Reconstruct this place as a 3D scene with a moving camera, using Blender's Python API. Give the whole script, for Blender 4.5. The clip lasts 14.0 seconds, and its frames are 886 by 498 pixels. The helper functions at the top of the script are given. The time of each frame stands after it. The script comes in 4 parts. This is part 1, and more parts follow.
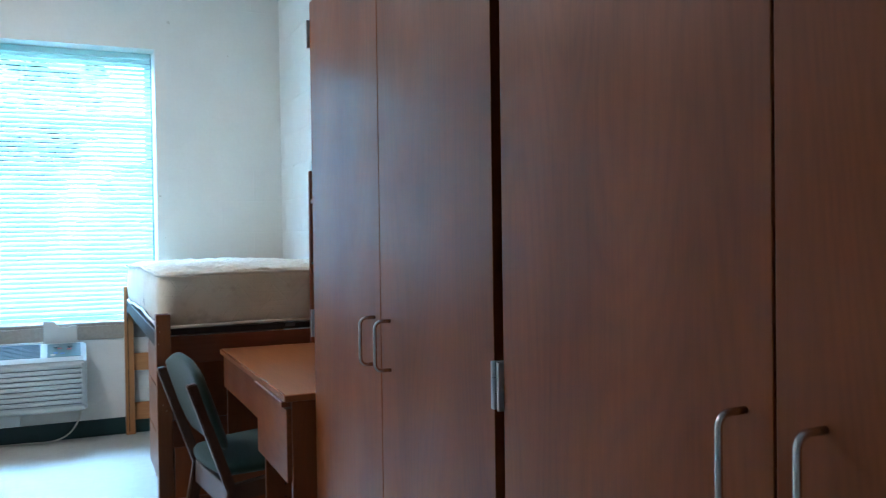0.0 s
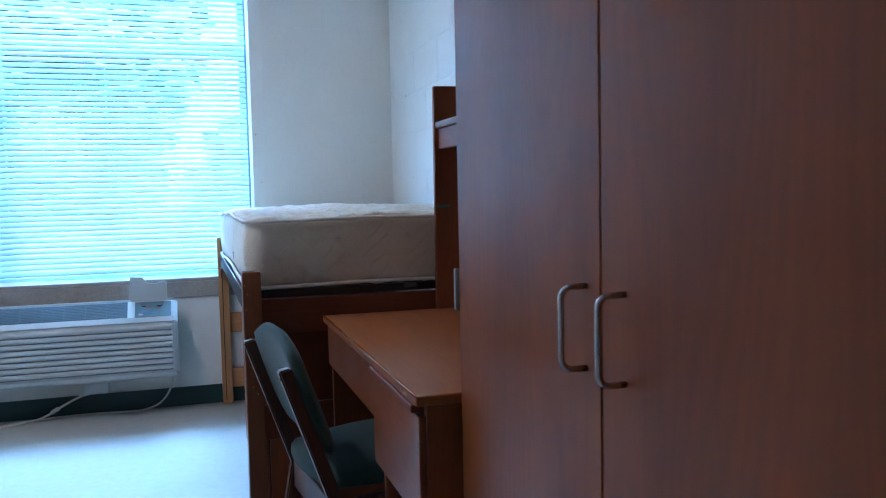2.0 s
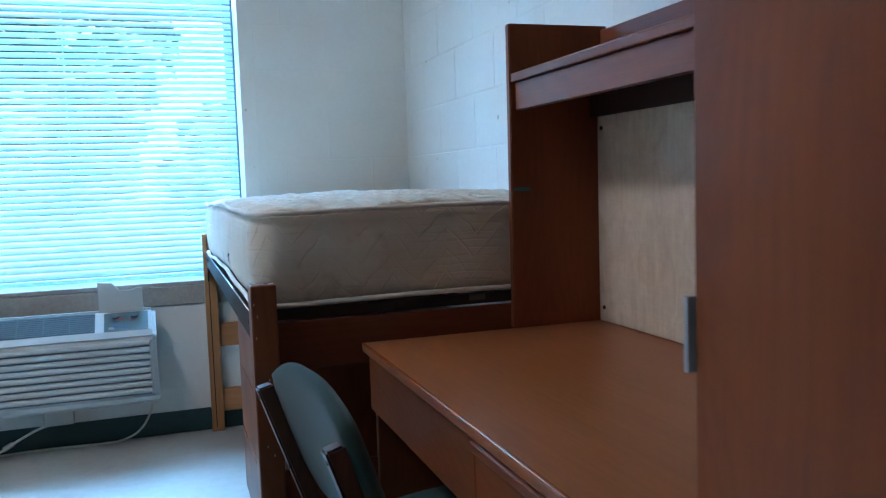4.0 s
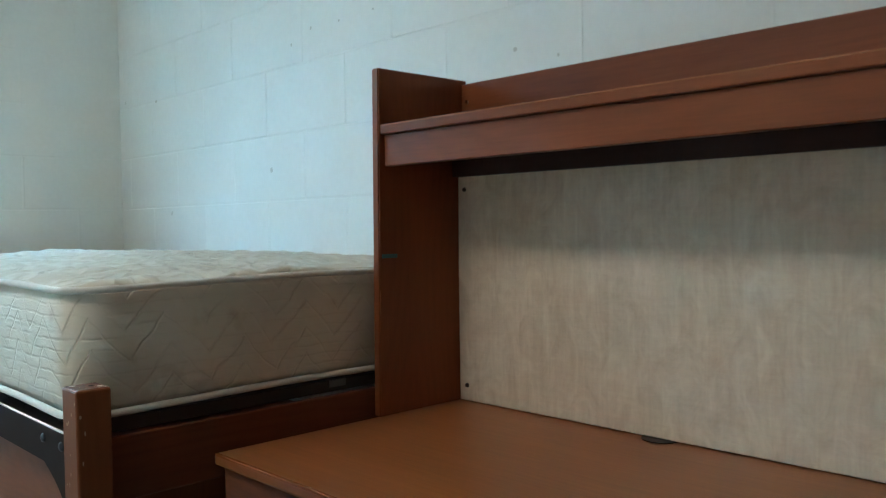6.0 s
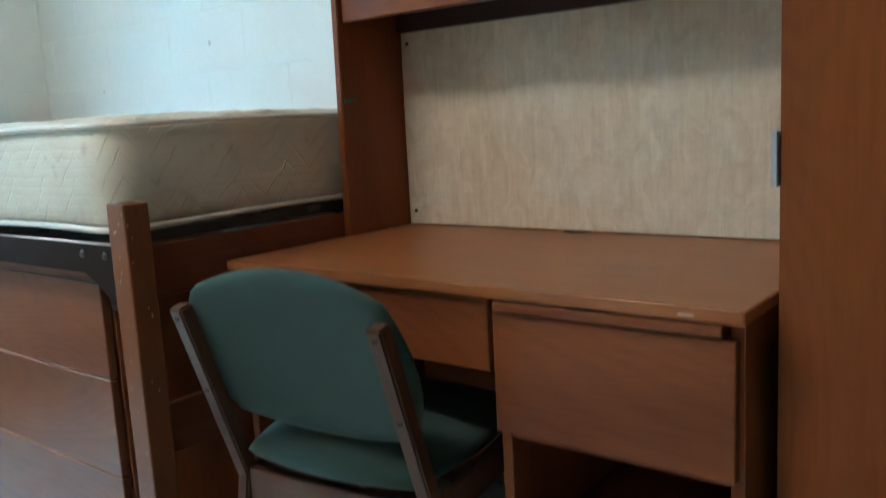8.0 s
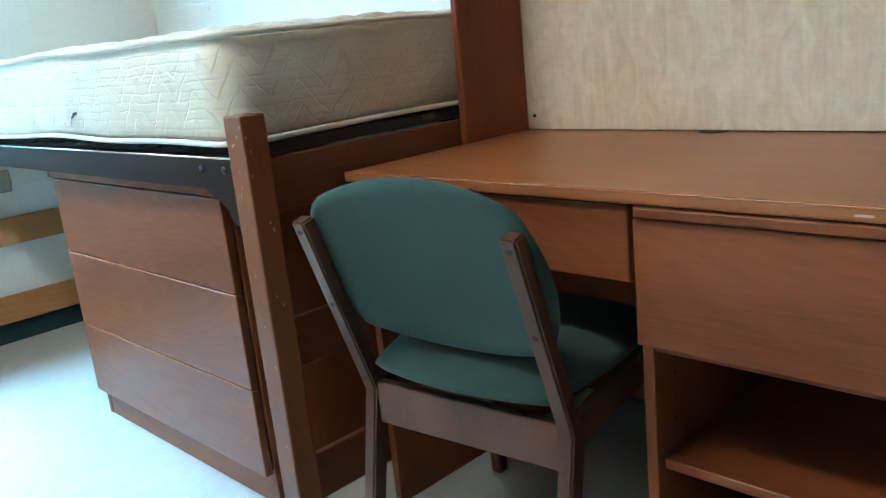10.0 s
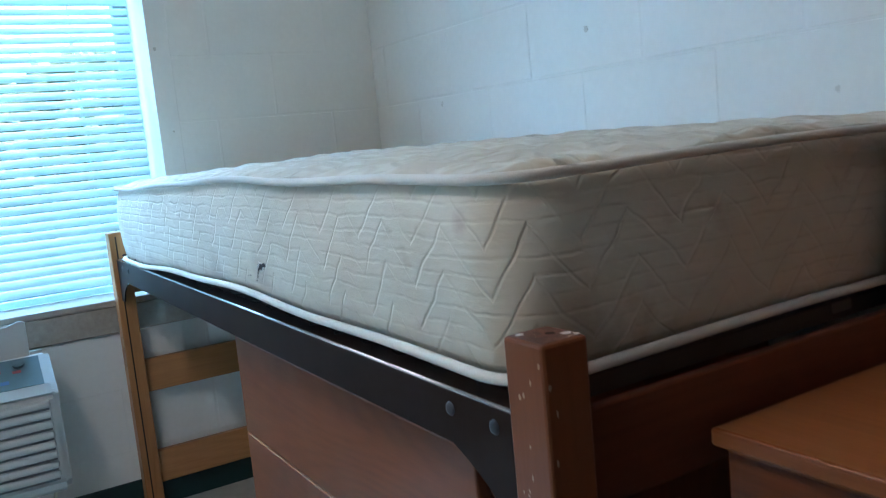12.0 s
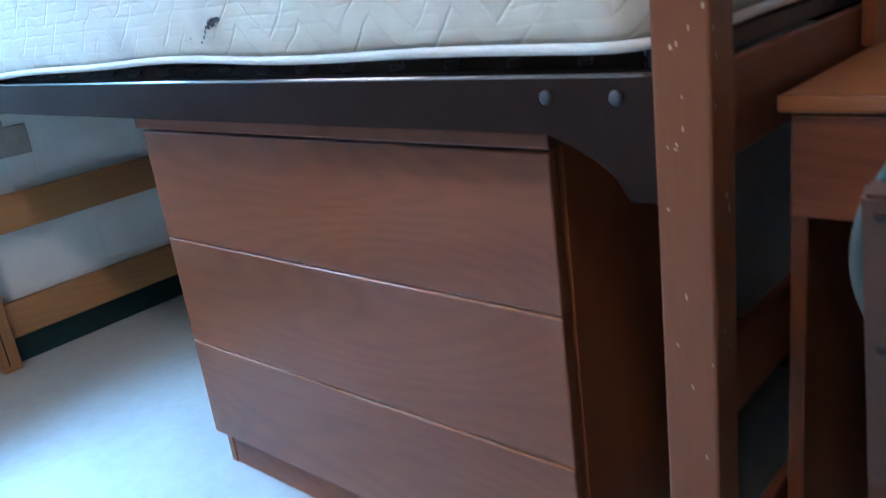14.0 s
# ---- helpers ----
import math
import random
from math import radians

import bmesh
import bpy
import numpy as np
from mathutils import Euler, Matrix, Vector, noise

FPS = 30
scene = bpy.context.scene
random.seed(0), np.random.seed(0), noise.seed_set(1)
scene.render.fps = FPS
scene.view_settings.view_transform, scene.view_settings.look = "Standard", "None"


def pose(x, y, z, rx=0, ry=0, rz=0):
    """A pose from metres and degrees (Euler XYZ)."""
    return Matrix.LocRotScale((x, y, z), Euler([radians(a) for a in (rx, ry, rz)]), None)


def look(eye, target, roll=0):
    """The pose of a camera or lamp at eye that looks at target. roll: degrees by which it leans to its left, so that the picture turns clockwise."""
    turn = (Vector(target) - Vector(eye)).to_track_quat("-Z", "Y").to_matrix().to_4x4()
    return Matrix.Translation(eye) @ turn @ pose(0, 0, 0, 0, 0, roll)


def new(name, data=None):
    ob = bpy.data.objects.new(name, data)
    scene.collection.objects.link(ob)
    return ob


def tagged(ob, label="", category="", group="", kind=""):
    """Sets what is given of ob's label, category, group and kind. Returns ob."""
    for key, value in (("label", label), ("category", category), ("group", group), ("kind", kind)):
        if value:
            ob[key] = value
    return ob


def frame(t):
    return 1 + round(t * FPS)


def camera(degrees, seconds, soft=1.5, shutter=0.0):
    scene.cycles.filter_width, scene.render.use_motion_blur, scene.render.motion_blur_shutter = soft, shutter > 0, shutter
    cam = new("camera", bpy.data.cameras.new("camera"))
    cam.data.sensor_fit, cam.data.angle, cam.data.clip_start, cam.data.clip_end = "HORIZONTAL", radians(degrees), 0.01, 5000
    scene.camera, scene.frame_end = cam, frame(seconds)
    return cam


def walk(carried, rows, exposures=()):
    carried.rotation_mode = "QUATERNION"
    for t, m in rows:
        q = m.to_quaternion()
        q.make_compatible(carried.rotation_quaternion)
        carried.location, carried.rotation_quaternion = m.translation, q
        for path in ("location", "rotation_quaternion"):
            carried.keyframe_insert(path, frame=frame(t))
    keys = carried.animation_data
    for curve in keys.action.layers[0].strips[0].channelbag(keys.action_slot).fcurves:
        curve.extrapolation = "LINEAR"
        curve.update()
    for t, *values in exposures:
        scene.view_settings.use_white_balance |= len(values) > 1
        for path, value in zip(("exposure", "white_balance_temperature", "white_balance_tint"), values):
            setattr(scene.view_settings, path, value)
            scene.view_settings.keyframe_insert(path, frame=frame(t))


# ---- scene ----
cam = camera(56.3, 14.0, soft=1.1, shutter=0.4)
PATH = [
    (0, (0.127, -0.273, 1.178), (0.944, 1.552, 1.147), -0.8),
    (0.5, (0.144, -0.123, 1.169), (1.028, 1.671, 1.163), -0.4),
    (1, (0.203, 0.071, 1.133), (0.992, 1.908, 1.058), -1.6),
    (1.5, (0.258, 0.276, 1.139), (0.844, 2.185, 1.028), -2.8),
    (2, (0.261, 0.512, 1.124), (0.847, 2.419, 0.984), -1.2),
    (2.5, (0.269, 0.674, 1.113), (0.871, 2.573, 0.939), -1.3),
    (2.7, (0.279, 0.741, 1.108), (0.865, 2.645, 0.925), -1.3),
    (4.8, (0.213, 1.553, 1.103), (0.956, 3.403, 0.942), -2.4),
    (5, (0.203, 1.624, 1.115), (1.03, 3.435, 0.928), -1.5),
    (5.5, (0.1, 1.761, 1.117), (1.326, 3.333, 0.954), -1.5),
    (6, (-0.044, 1.719, 1.138), (1.342, 3.16, 1.078), -0.9),
    (6.5, (-0.193, 1.64, 1.133), (1.283, 2.988, 1.069), 0.1),
    (7, (-0.335, 1.628, 1.106), (1.201, 2.902, 0.976), 0.1),
    (7.5, (-0.402, 1.6, 1.073), (1.137, 2.865, 0.897), -1.5),
    (8, (-0.41, 1.587, 1.023), (1.136, 2.817, 0.711), -3.1),
    (8.2, (-0.411, 1.555, 0.984), (1.095, 2.822, 0.631), -3.8),
    (10.3, (-0.369, 1.749, 1.01), (0.953, 3.164, 0.512), -6.0),
    (10.5, (-0.319, 1.815, 1.024), (0.961, 3.294, 0.605), -6.4),
    (11, (-0.181, 2.001, 1.065), (0.913, 3.643, 0.739), -7.0),
    (11.5, (-0.094, 2.243, 1.082), (0.943, 3.927, 0.785), -6.2),
    (12, (-0.02, 2.412, 1.084), (1.0, 4.113, 0.823), -5.5),
    (12.5, (0.054, 2.588, 1.068), (1.008, 4.325, 0.806), -5.3),
    (13, (0.01, 2.715, 1.009), (1.106, 4.339, 0.611), -4.0),
    (13.5, (-0.143, 2.73, 0.975), (1.164, 4.139, 0.42), -6.3),
    (14, (-0.307, 2.658, 0.941), (1.078, 3.95, 0.297), -7.6),
]
EXPOSURES = [(0, 3.7, 5200, 19), (1, 3.7, 5000, 20), (1.5, 3.4, 4900, 25), (2.5, 3.12, 4800, 27), (5, 3.05, 5200, 13), (5.5, 3.3, 5350, 10), (6, 3.2, 5500, 10), (6.5, 3.15, 5650, 10),
             (7.5, 3.25, 5650, 12), (8.2, 3.6, 5700, 12), (10.3, 4.15, 5300, 9), (11, 3.78, 5300, 12), (12.5, 2.72, 5200, 22), (13, 2.75, 5000, 15), (13.5, 3.05, 4950, 17), (14, 3.5, 4950, 25)]
walk(cam, [(t, look(eye, target, roll)) for t, eye, target, roll in PATH], exposures=EXPOSURES)

# ---------------------------------------------------------------- light
world = bpy.data.worlds.new("sky")
scene.world = world
world.use_nodes = True
_n = world.node_tree.nodes
_sky = _n.new("ShaderNodeTexSky")
_sky.sky_type, _sky.sun_disc = "NISHITA", False
_sky.sun_elevation, _sky.sun_rotation = radians(48), radians(200)
world.node_tree.links.new(_sky.outputs[0], _n["Background"].inputs[0])
_n["Background"].inputs[1].default_value = 0.15


def area_lamp(name, m, sx, sy, watts, colour):
    d = bpy.data.lights.new(name, "AREA")
    d.shape, d.size, d.size_y, d.energy, d.color = "RECTANGLE", sx, sy, watts, colour
    ob = new(name, d)
    ob.matrix_world = m
    return ob


sun_data = bpy.data.lights.new("sun", "SUN")
sun_data.energy, sun_data.angle, sun_data.color = 4.0, radians(0.6), (1.0, 0.95, 0.86)
sun = new("sun", sun_data)
sun.matrix_world = look((0, 0, 20), (-6, 14, 0))


# Sky light that falls in through the window from above the eaves line.
area_lamp("window_daylight", look((-0.32, 6.5, 3.15), (-0.25, 3.9, 0.1)), 2.4, 1.5, 44, (0.42, 0.78, 1.0))


# ---------------------------------------------------------------- materials
class Nodes:
    """Short hand for building a node material."""

    def __init__(self, name, rough=0.5, metal=0.0):
        self.mat = bpy.data.materials.new(name)
        self.mat.use_nodes = True
        self.tree = self.mat.node_tree
        self.shader = self.tree.nodes["Principled BSDF"]
        self.shader.inputs["Roughness"].default_value = rough
        self.shader.inputs["Metallic"].default_value = metal

    def add(self, kind, **values):
        n = self.tree.nodes.new("ShaderNode" + kind)
        for key, v in values.items():
            n.inputs[key].default_value = v
        return n

    def link(self, a, b):
        self.tree.links.new(a, b)

    def coords(self, scale=(1, 1, 1)):
        c = self.add("TexCoord")
        m = self.add("Mapping", Scale=scale)
        self.link(c.outputs["Object"], m.inputs[0])
        return m.outputs[0]

    def noise(self, vec, scale, detail=4.0, rough=0.55, distort=0.0):
        n = self.add("TexNoise", Scale=scale, Detail=detail, Roughness=rough, Distortion=distort)
        self.link(vec, n.inputs["Vector"])
        return n.outputs["Fac"]

    def ramp(self, fac, stops):
        r = self.add("ValToRGB")
        e = r.color_ramp.elements
        while len(e) < len(stops):
            e.new(0.5)
        for el, (p, c) in zip(e, stops):
            el.position, el.color = p, (*c, 1)
        self.link(fac, r.inputs[0])
        return r.outputs[0]

    def mix(self, fac, a, b, mode="MIX"):
        m = self.tree.nodes.new("ShaderNodeMix")
        m.data_type, m.blend_type = "RGBA", mode
        for sock, v in ((m.inputs[0], fac), (m.inputs[6], a), (m.inputs[7], b)):
            if isinstance(v, (int, float)):
                sock.default_value = v
            elif isinstance(v, tuple):
                sock.default_value = (*v, 1)
            else:
                self.link(v, sock)
        return m.outputs[2]

    def maths(self, op, a, b=0.0, c=0.0):
        m = self.tree.nodes.new("ShaderNodeMath")
        m.operation = op
        for sock, v in zip(m.inputs, (a, b, c)):
            if isinstance(v, (int, float)):
                sock.default_value = v
            else:
                self.link(v, sock)
        return m.outputs[0]

    def bump(self, height, strength, distance=0.002):
        b = self.add("Bump", Strength=strength, Distance=distance)
        self.link(height, b.inputs["Height"])
        self.link(b.outputs[0], self.shader.inputs["Normal"])

    def colour(self, c):
        if isinstance(c, tuple):
            self.shader.inputs["Base Color"].default_value = (*c, 1)
        else:
            self.link(c, self.shader.inputs["Base Color"])

    def roughness(self, fac):
        self.link(fac, self.shader.inputs["Roughness"])


def wood(name, dark, light, axis="z", rough=0.40, vary=0.16, figure=0.45, chipped=False, shine=0.23, flame=0.10, rings_mix=0.38):
    """Cherry laminate, with the grain along one axis."""
    w = Nodes(name, rough)
    stretch = {"x": (0.05, 1, 1), "y": (1, 0.05, 1), "z": (1, 1, 0.05)}[axis]
    broad = {"x": (0.18, 1, 1), "y": (1, 0.18, 1), "z": (1, 1, 0.18)}[axis]
    fine = w.noise(w.coords(stretch), 170, 5, 0.65)
    mid = w.noise(w.coords(broad), 9, 6, 0.6, 0.4)
    soft = w.noise(w.coords(broad), 2.6, 3, 0.5)
    base = w.ramp(mid, [(0.28, dark), (0.74, light)])
    base = w.mix(figure, base, w.ramp(soft, [(0.3, dark), (0.7, light)]))
    base = w.mix(vary, base, w.ramp(fine, [(0.36, tuple(c * 0.55 for c in dark)), (0.62, tuple(min(1, c * 1.15) for c in light))]))
    rings = w.add("TexWave", Scale=1.5, Distortion=3.2, Detail=2.0)
    rings.inputs["Detail Scale"].default_value = 1.3
    rings.wave_type, rings.bands_direction, rings.wave_profile = "BANDS", "DIAGONAL", "SIN"
    w.link(w.coords(tuple(c * 1.6 for c in broad)), rings.inputs["Vector"])
    base = w.mix(rings_mix, base, w.ramp(rings.outputs["Fac"], [(0.0, tuple(c * 0.72 for c in dark)), (1.0, light)]))
    hills = w.noise(w.coords(tuple(c * 1.5 for c in broad)), 1.9, 1.5, 0.45, 0.25)
    arches = w.maths("PINGPONG", w.maths("MULTIPLY", hills, 95.0), 1.0)
    base = w.mix(flame, base, w.ramp(arches, [(0.0, tuple(c * 0.75 for c in dark)), (0.7, light), (1.0, tuple(min(1, c * 1.05) for c in light))]))
    if chipped:
        cell = w.add("TexVoronoi", Scale=1.0)
        w.link(w.coords((34, 34, 17)), cell.inputs["Vector"])
        rgb = w.add("SeparateColor")
        w.link(cell.outputs["Color"], rgb.inputs[0])
        rag = w.noise(w.coords(), 260, 2)
        near = w.maths("LESS_THAN", cell.outputs["Distance"], w.maths("MULTIPLY_ADD", rag, 0.26, -0.02))
        chip = w.maths("MULTIPLY", near, w.maths("GREATER_THAN", rgb.outputs[0], 0.88))
        base = w.mix(chip, base, (0.56, 0.40, 0.27))
    info = w.add("ObjectInfo")
    tone = w.maths("MULTIPLY_ADD", info.outputs["Random"], 0.16, 0.92)
    hsv = w.add("HueSaturation")
    w.link(tone, hsv.inputs["Value"])
    w.link(base, hsv.inputs["Color"])
    w.colour(hsv.outputs[0])
    smear = w.noise(w.coords((1, 1, 1)), 5, 4, 0.6)
    w.roughness(w.maths("MULTIPLY_ADD", smear, 0.22, rough - 0.11))
    w.bump(fine, 0.12, 0.0006)
    w.shader.inputs["Specular IOR Level"].default_value = shine
    return w.mat


def plain(name, colour, rough=0.5, metal=0.0, grain=0.08, scale=40, relief=0.1, depth=0.0006):
    """A surface of one colour with mottling at two scales and a fine relief."""
    p = Nodes(name, rough, metal)
    a = p.noise(p.coords(), scale, 5)
    b = p.noise(p.coords(), scale * 0.07, 3)
    lo, hi = tuple(c * (1 - grain) for c in colour), tuple(min(1, c * (1 + grain)) for c in colour)
    c = p.mix(0.5, p.ramp(a, [(0.3, lo), (0.7, hi)]), p.ramp(b, [(0.3, lo), (0.7, hi)]))
    p.colour(c)
    p.roughness(p.maths("MULTIPLY_ADD", b, 0.16, rough - 0.08))
    p.bump(a, relief, depth)
    return p.mat


CHERRY_DARK, CHERRY_LIGHT = (0.164, 0.045, 0.0135), (0.270, 0.080, 0.0240)
WOOD_Z = wood("cherry_laminate_upright", CHERRY_DARK, CHERRY_LIGHT, "z")
WOOD_Y = wood("cherry_laminate_level", (0.130, 0.035, 0.0105), (0.270, 0.080, 0.0245), "y", 0.40, 0.22)


def top_wood():
    """The desk top: the same laminate, worn smoother and more orange."""
    w = Nodes("cherry_desk_top", 0.34)
    geo = w.add("NewGeometry")
    flat = w.add("Mapping", Scale=(1, 0.14, 1), Location=(0.37, 4.1, 2.63))
    w.link(geo.outputs["Position"], flat.inputs[0])
    thin = w.add("Mapping", Scale=(1, 0.04, 1), Location=(1.7, 0.9, 5.21))
    w.link(geo.outputs["Position"], thin.inputs[0])
    a, b = w.noise(flat.outputs[0], 14, 5, 0.6), w.noise(flat.outputs[0], 3.1, 3, 0.5)
    fine = w.noise(thin.outputs[0], 150, 4, 0.6)
    lo, hi = (0.232, 0.075, 0.0205), (0.392, 0.141, 0.042)
    base = w.mix(0.5, w.ramp(a, [(0.25, lo), (0.75, hi)]), w.ramp(b, [(0.25, lo), (0.75, hi)]))
    w.colour(w.mix(0.2, base, w.ramp(fine, [(0.3, (0.13, 0.036, 0.011)), (0.7, (0.40, 0.14, 0.045))])))
    w.roughness(w.maths("MULTIPLY_ADD", b, 0.14, 0.26))
    w.shader.inputs["Specular IOR Level"].default_value = 0.3
    return w.mat


WOOD_TOP = top_wood()
WOOD_WARD = wood("wardrobe_cherry_laminate", (0.146, 0.0370, 0.0072), (0.272, 0.0740, 0.0142), "z", 0.38, 0.13, 0.46, False, 0.18, 0.10, 0.22)
WOOD_DRAWER = wood("drawer_cherry_laminate", (0.122, 0.037, 0.0145), (0.240, 0.079, 0.0305), "y", 0.36, 0.13, 0.42, False, 0.32, 0.13, 0.24)
POST = wood("stained_bed_wood", (0.135, 0.043, 0.0160), (0.210, 0.073, 0.0275), "z", 0.34, 0.14, 0.35, True)
POST_X = wood("stained_bed_rail_wood", (0.125, 0.036, 0.015), (0.20, 0.062, 0.027), "x", 0.34, 0.18)
OAK = wood("honey_bed_wood", (0.30, 0.135, 0.045), (0.46, 0.235, 0.09), "z", 0.36, 0.2)
OAK_X = wood("honey_bed_rail_wood", (0.30, 0.135, 0.045), (0.46, 0.235, 0.09), "x", 0.36, 0.2)
CHAIR_WOOD = wood("chair_brown_wood", (0.070, 0.030, 0.017), (0.135, 0.062, 0.036), "z", 0.32, 0.2, shine=0.3)
# Lighter glossy strips put the highlights of drawer and shelf edges into colour.
LIT_EDGE = plain("lit_edge", (0.32, 0.125, 0.052), 0.24, 0, 0.12, 60)
STEEL = plain("brushed_nickel", (0.56, 0.53, 0.51), 0.22, 1.0, 0.05, 90)
HINGE = plain("dull_steel_hinge", (0.48, 0.51, 0.54), 0.40, 0.2, 0.08, 90)
BRONZE = plain("dark_bronze_enamel", (0.021, 0.0122, 0.0088), 0.42, 0.0, 0.2, 30, 0.15)
BRONZE.node_tree.nodes["Principled BSDF"].inputs["Specular IOR Level"].default_value = 0.06
BOLT = plain("dark_steel_bolt", (0.030, 0.028, 0.032), 0.45, 0.0, 0.1, 60)
# Bright metal that stands in for the highlight along the bed rail's top.
RAIL_GLINT = plain("rail_edge_glint", (0.55, 0.54, 0.55), 0.2, 1.0, 0.15, 30, 0.1)
BLACK = plain("black_steel", (0.012, 0.012, 0.014), 0.45, 0.2, 0.2, 40)
# Near-black brown: the shade under the hutch shelf is put into the colour.
SHADED_CLEAT = plain("shaded_cleat_brown", (0.040, 0.0125, 0.0065), 0.7, 0, 0.2, 60)
DARK = plain("dark_void", (0.02, 0.014, 0.01), 0.8)


def wall_material():
    """Cream paint on block: orange-peel relief, faint mottling, a few rubbed spots."""
    w = Nodes("cream_wall_paint", 0.5)
    geo = w.add("NewGeometry")
    a, b = w.noise(geo.outputs["Position"], 55, 5), w.noise(geo.outputs["Position"], 3.5, 4)
    base = w.mix(0.5, w.ramp(a, [(0.3, (0.715, 0.725, 0.675)), (0.7, (0.765, 0.775, 0.725))]), w.ramp(b, [(0.3, (0.70, 0.705, 0.65)), (0.7, (0.775, 0.785, 0.74))]))
    cell = w.add("TexVoronoi", Scale=5.5)
    w.link(geo.outputs["Position"], cell.inputs["Vector"])
    rgb = w.add("SeparateColor")
    w.link(cell.outputs["Color"], rgb.inputs[0])
    rag = w.noise(geo.outputs["Position"], 90, 3)
    near = w.maths("LESS_THAN", cell.outputs["Distance"], w.maths("MULTIPLY_ADD", rag, 0.16, -0.03))
    spot = w.maths("MULTIPLY", near, w.maths("GREATER_THAN", rgb.outputs[0], 0.66))
    w.colour(w.mix(w.maths("MULTIPLY", spot, 0.45), base, (0.42, 0.40, 0.33)))
    w.roughness(w.maths("MULTIPLY_ADD", b, 0.16, 0.42))
    w.bump(a, 0.25, 0.0012)
    return w.mat


WALL = wall_material()
CEIL = plain("white_ceiling", (0.80, 0.80, 0.78), 0.85, 0, 0.03, 120, 0.4, 0.002)
BASE = plain("teal_vinyl_base", (0.008, 0.040, 0.042), 0.42, 0, 0.2, 30)
PLASTIC = plain("off_white_plastic", (0.46, 0.485, 0.465), 0.42, 0, 0.03, 60, 0.1)
GRILLE = plain("grey_grille", (0.06, 0.07, 0.085), 0.5, 0, 0.1, 60)
SLOT = plain("shaded_plastic_slot", (0.17, 0.185, 0.185), 0.5, 0, 0.08, 60)
CONTROL = plain("grey_control_plate", (0.085, 0.135, 0.145), 0.4, 0, 0.08, 60)
CORD = plain("cream_cord", (0.62, 0.60, 0.50), 0.5, 0, 0.05, 60)
FRAME = plain("window_frame_metal", (0.35, 0.42, 0.45), 0.4, 0.3, 0.06, 60)
SILL = plain("speckled_sill_stone", (0.34, 0.31, 0.26), 0.6, 0, 0.22, 70, 0.3)
TAG = plain("dull_grey_tag", (0.10, 0.10, 0.10), 0.6)
SCREW = plain("dark_screw", (0.05, 0.04, 0.035), 0.4, 0.8)
MARK = plain("worn_white_label", (0.50, 0.40, 0.32), 0.6)
TEALMARK = plain("teal_paint_smear", (0.04, 0.12, 0.10), 0.5)


def floor_material():
    f = Nodes("vinyl_floor", 0.32)
    v = f.coords()
    a = f.noise(v, 260, 4, 0.7)
    b = f.noise(v, 3.2, 5, 0.6)
    c = f.noise(v, 24, 5, 0.7)
    base = f.ramp(a, [(0.30, (0.37, 0.37, 0.325)), (0.65, (0.47, 0.47, 0.42))])
    base = f.mix(0.35, base, f.ramp(b, [(0.3, (0.33, 0.325, 0.285)), (0.7, (0.49, 0.49, 0.445))]))
    base = f.mix(0.22, base, f.ramp(c, [(0.35, (0.31, 0.30, 0.265)), (0.6, (0.49, 0.49, 0.445))]))
    f.colour(base)
    f.roughness(f.maths("MULTIPLY_ADD", b, 0.3, 0.22))
    f.bump(c, 0.06, 0.001)
    return f.mat


def fabric(name, colour, weave=900, grain=0.2, rough=0.9):
    f = Nodes(name, rough)
    v = f.coords()
    a = f.noise(v, weave, 3, 0.7)
    b = f.noise(v, 7, 4)
    lo, hi = tuple(c * (1 - grain) for c in colour), tuple(c * (1 + grain) for c in colour)
    f.colour(f.mix(0.4, f.ramp(a, [(0.3, lo), (0.7, hi)]), f.ramp(b, [(0.3, lo), (0.7, hi)])))
    f.bump(a, 0.5, 0.0012)
    f.shader.inputs["Sheen Weight"].default_value = 0.15
    return f.mat


def tack_material():
    """Woven linen-look vinyl on the tack board."""
    f = Nodes("linen_tack_board", 0.62)
    warp = f.noise(f.coords((1, 110, 6)), 1, 8, 0.75, 0.6)
    weft = f.noise(f.coords((1, 16, 120)), 1, 8, 0.75, 0.6)
    blot = f.noise(f.coords((1, 20, 11)), 1, 7, 0.7, 1.2)
    c = f.mix(0.42, f.ramp(warp, [(0.30, (0.52, 0.40, 0.26)), (0.70, (0.82, 0.71, 0.53))]), f.ramp(weft, [(0.30, (0.54, 0.43, 0.29)), (0.70, (0.82, 0.72, 0.55))]))
    c = f.mix(0.42, c, f.ramp(blot, [(0.34, (0.54, 0.42, 0.27)), (0.66, (0.86, 0.77, 0.60))]))
    f.colour(c)
    f.bump(f.maths("ADD", warp, weft), 0.35, 0.0008)
    return f.mat


FLOOR, GREEN, TACK = floor_material(), fabric("green_upholstery", (0.0145, 0.044, 0.034)), tack_material()


# ---------------------------------------------------------------- mesh helpers
def box(bm, x0, x1, y0, y1, z0, z1, bevel=0.0, seg=1):
    made = bmesh.ops.create_cube(bm, size=1.0)["verts"]
    for v in made:
        v.co = ((x0 + x1) / 2 + v.co.x * (x1 - x0), (y0 + y1) / 2 + v.co.y * (y1 - y0), (z0 + z1) / 2 + v.co.z * (z1 - z0))
    if bevel:
        edges = list({e for v in made for e in v.link_edges})
        bmesh.ops.bevel(bm, geom=edges, offset=bevel, segments=seg, affect="EDGES", profile=0.5)
    return bm


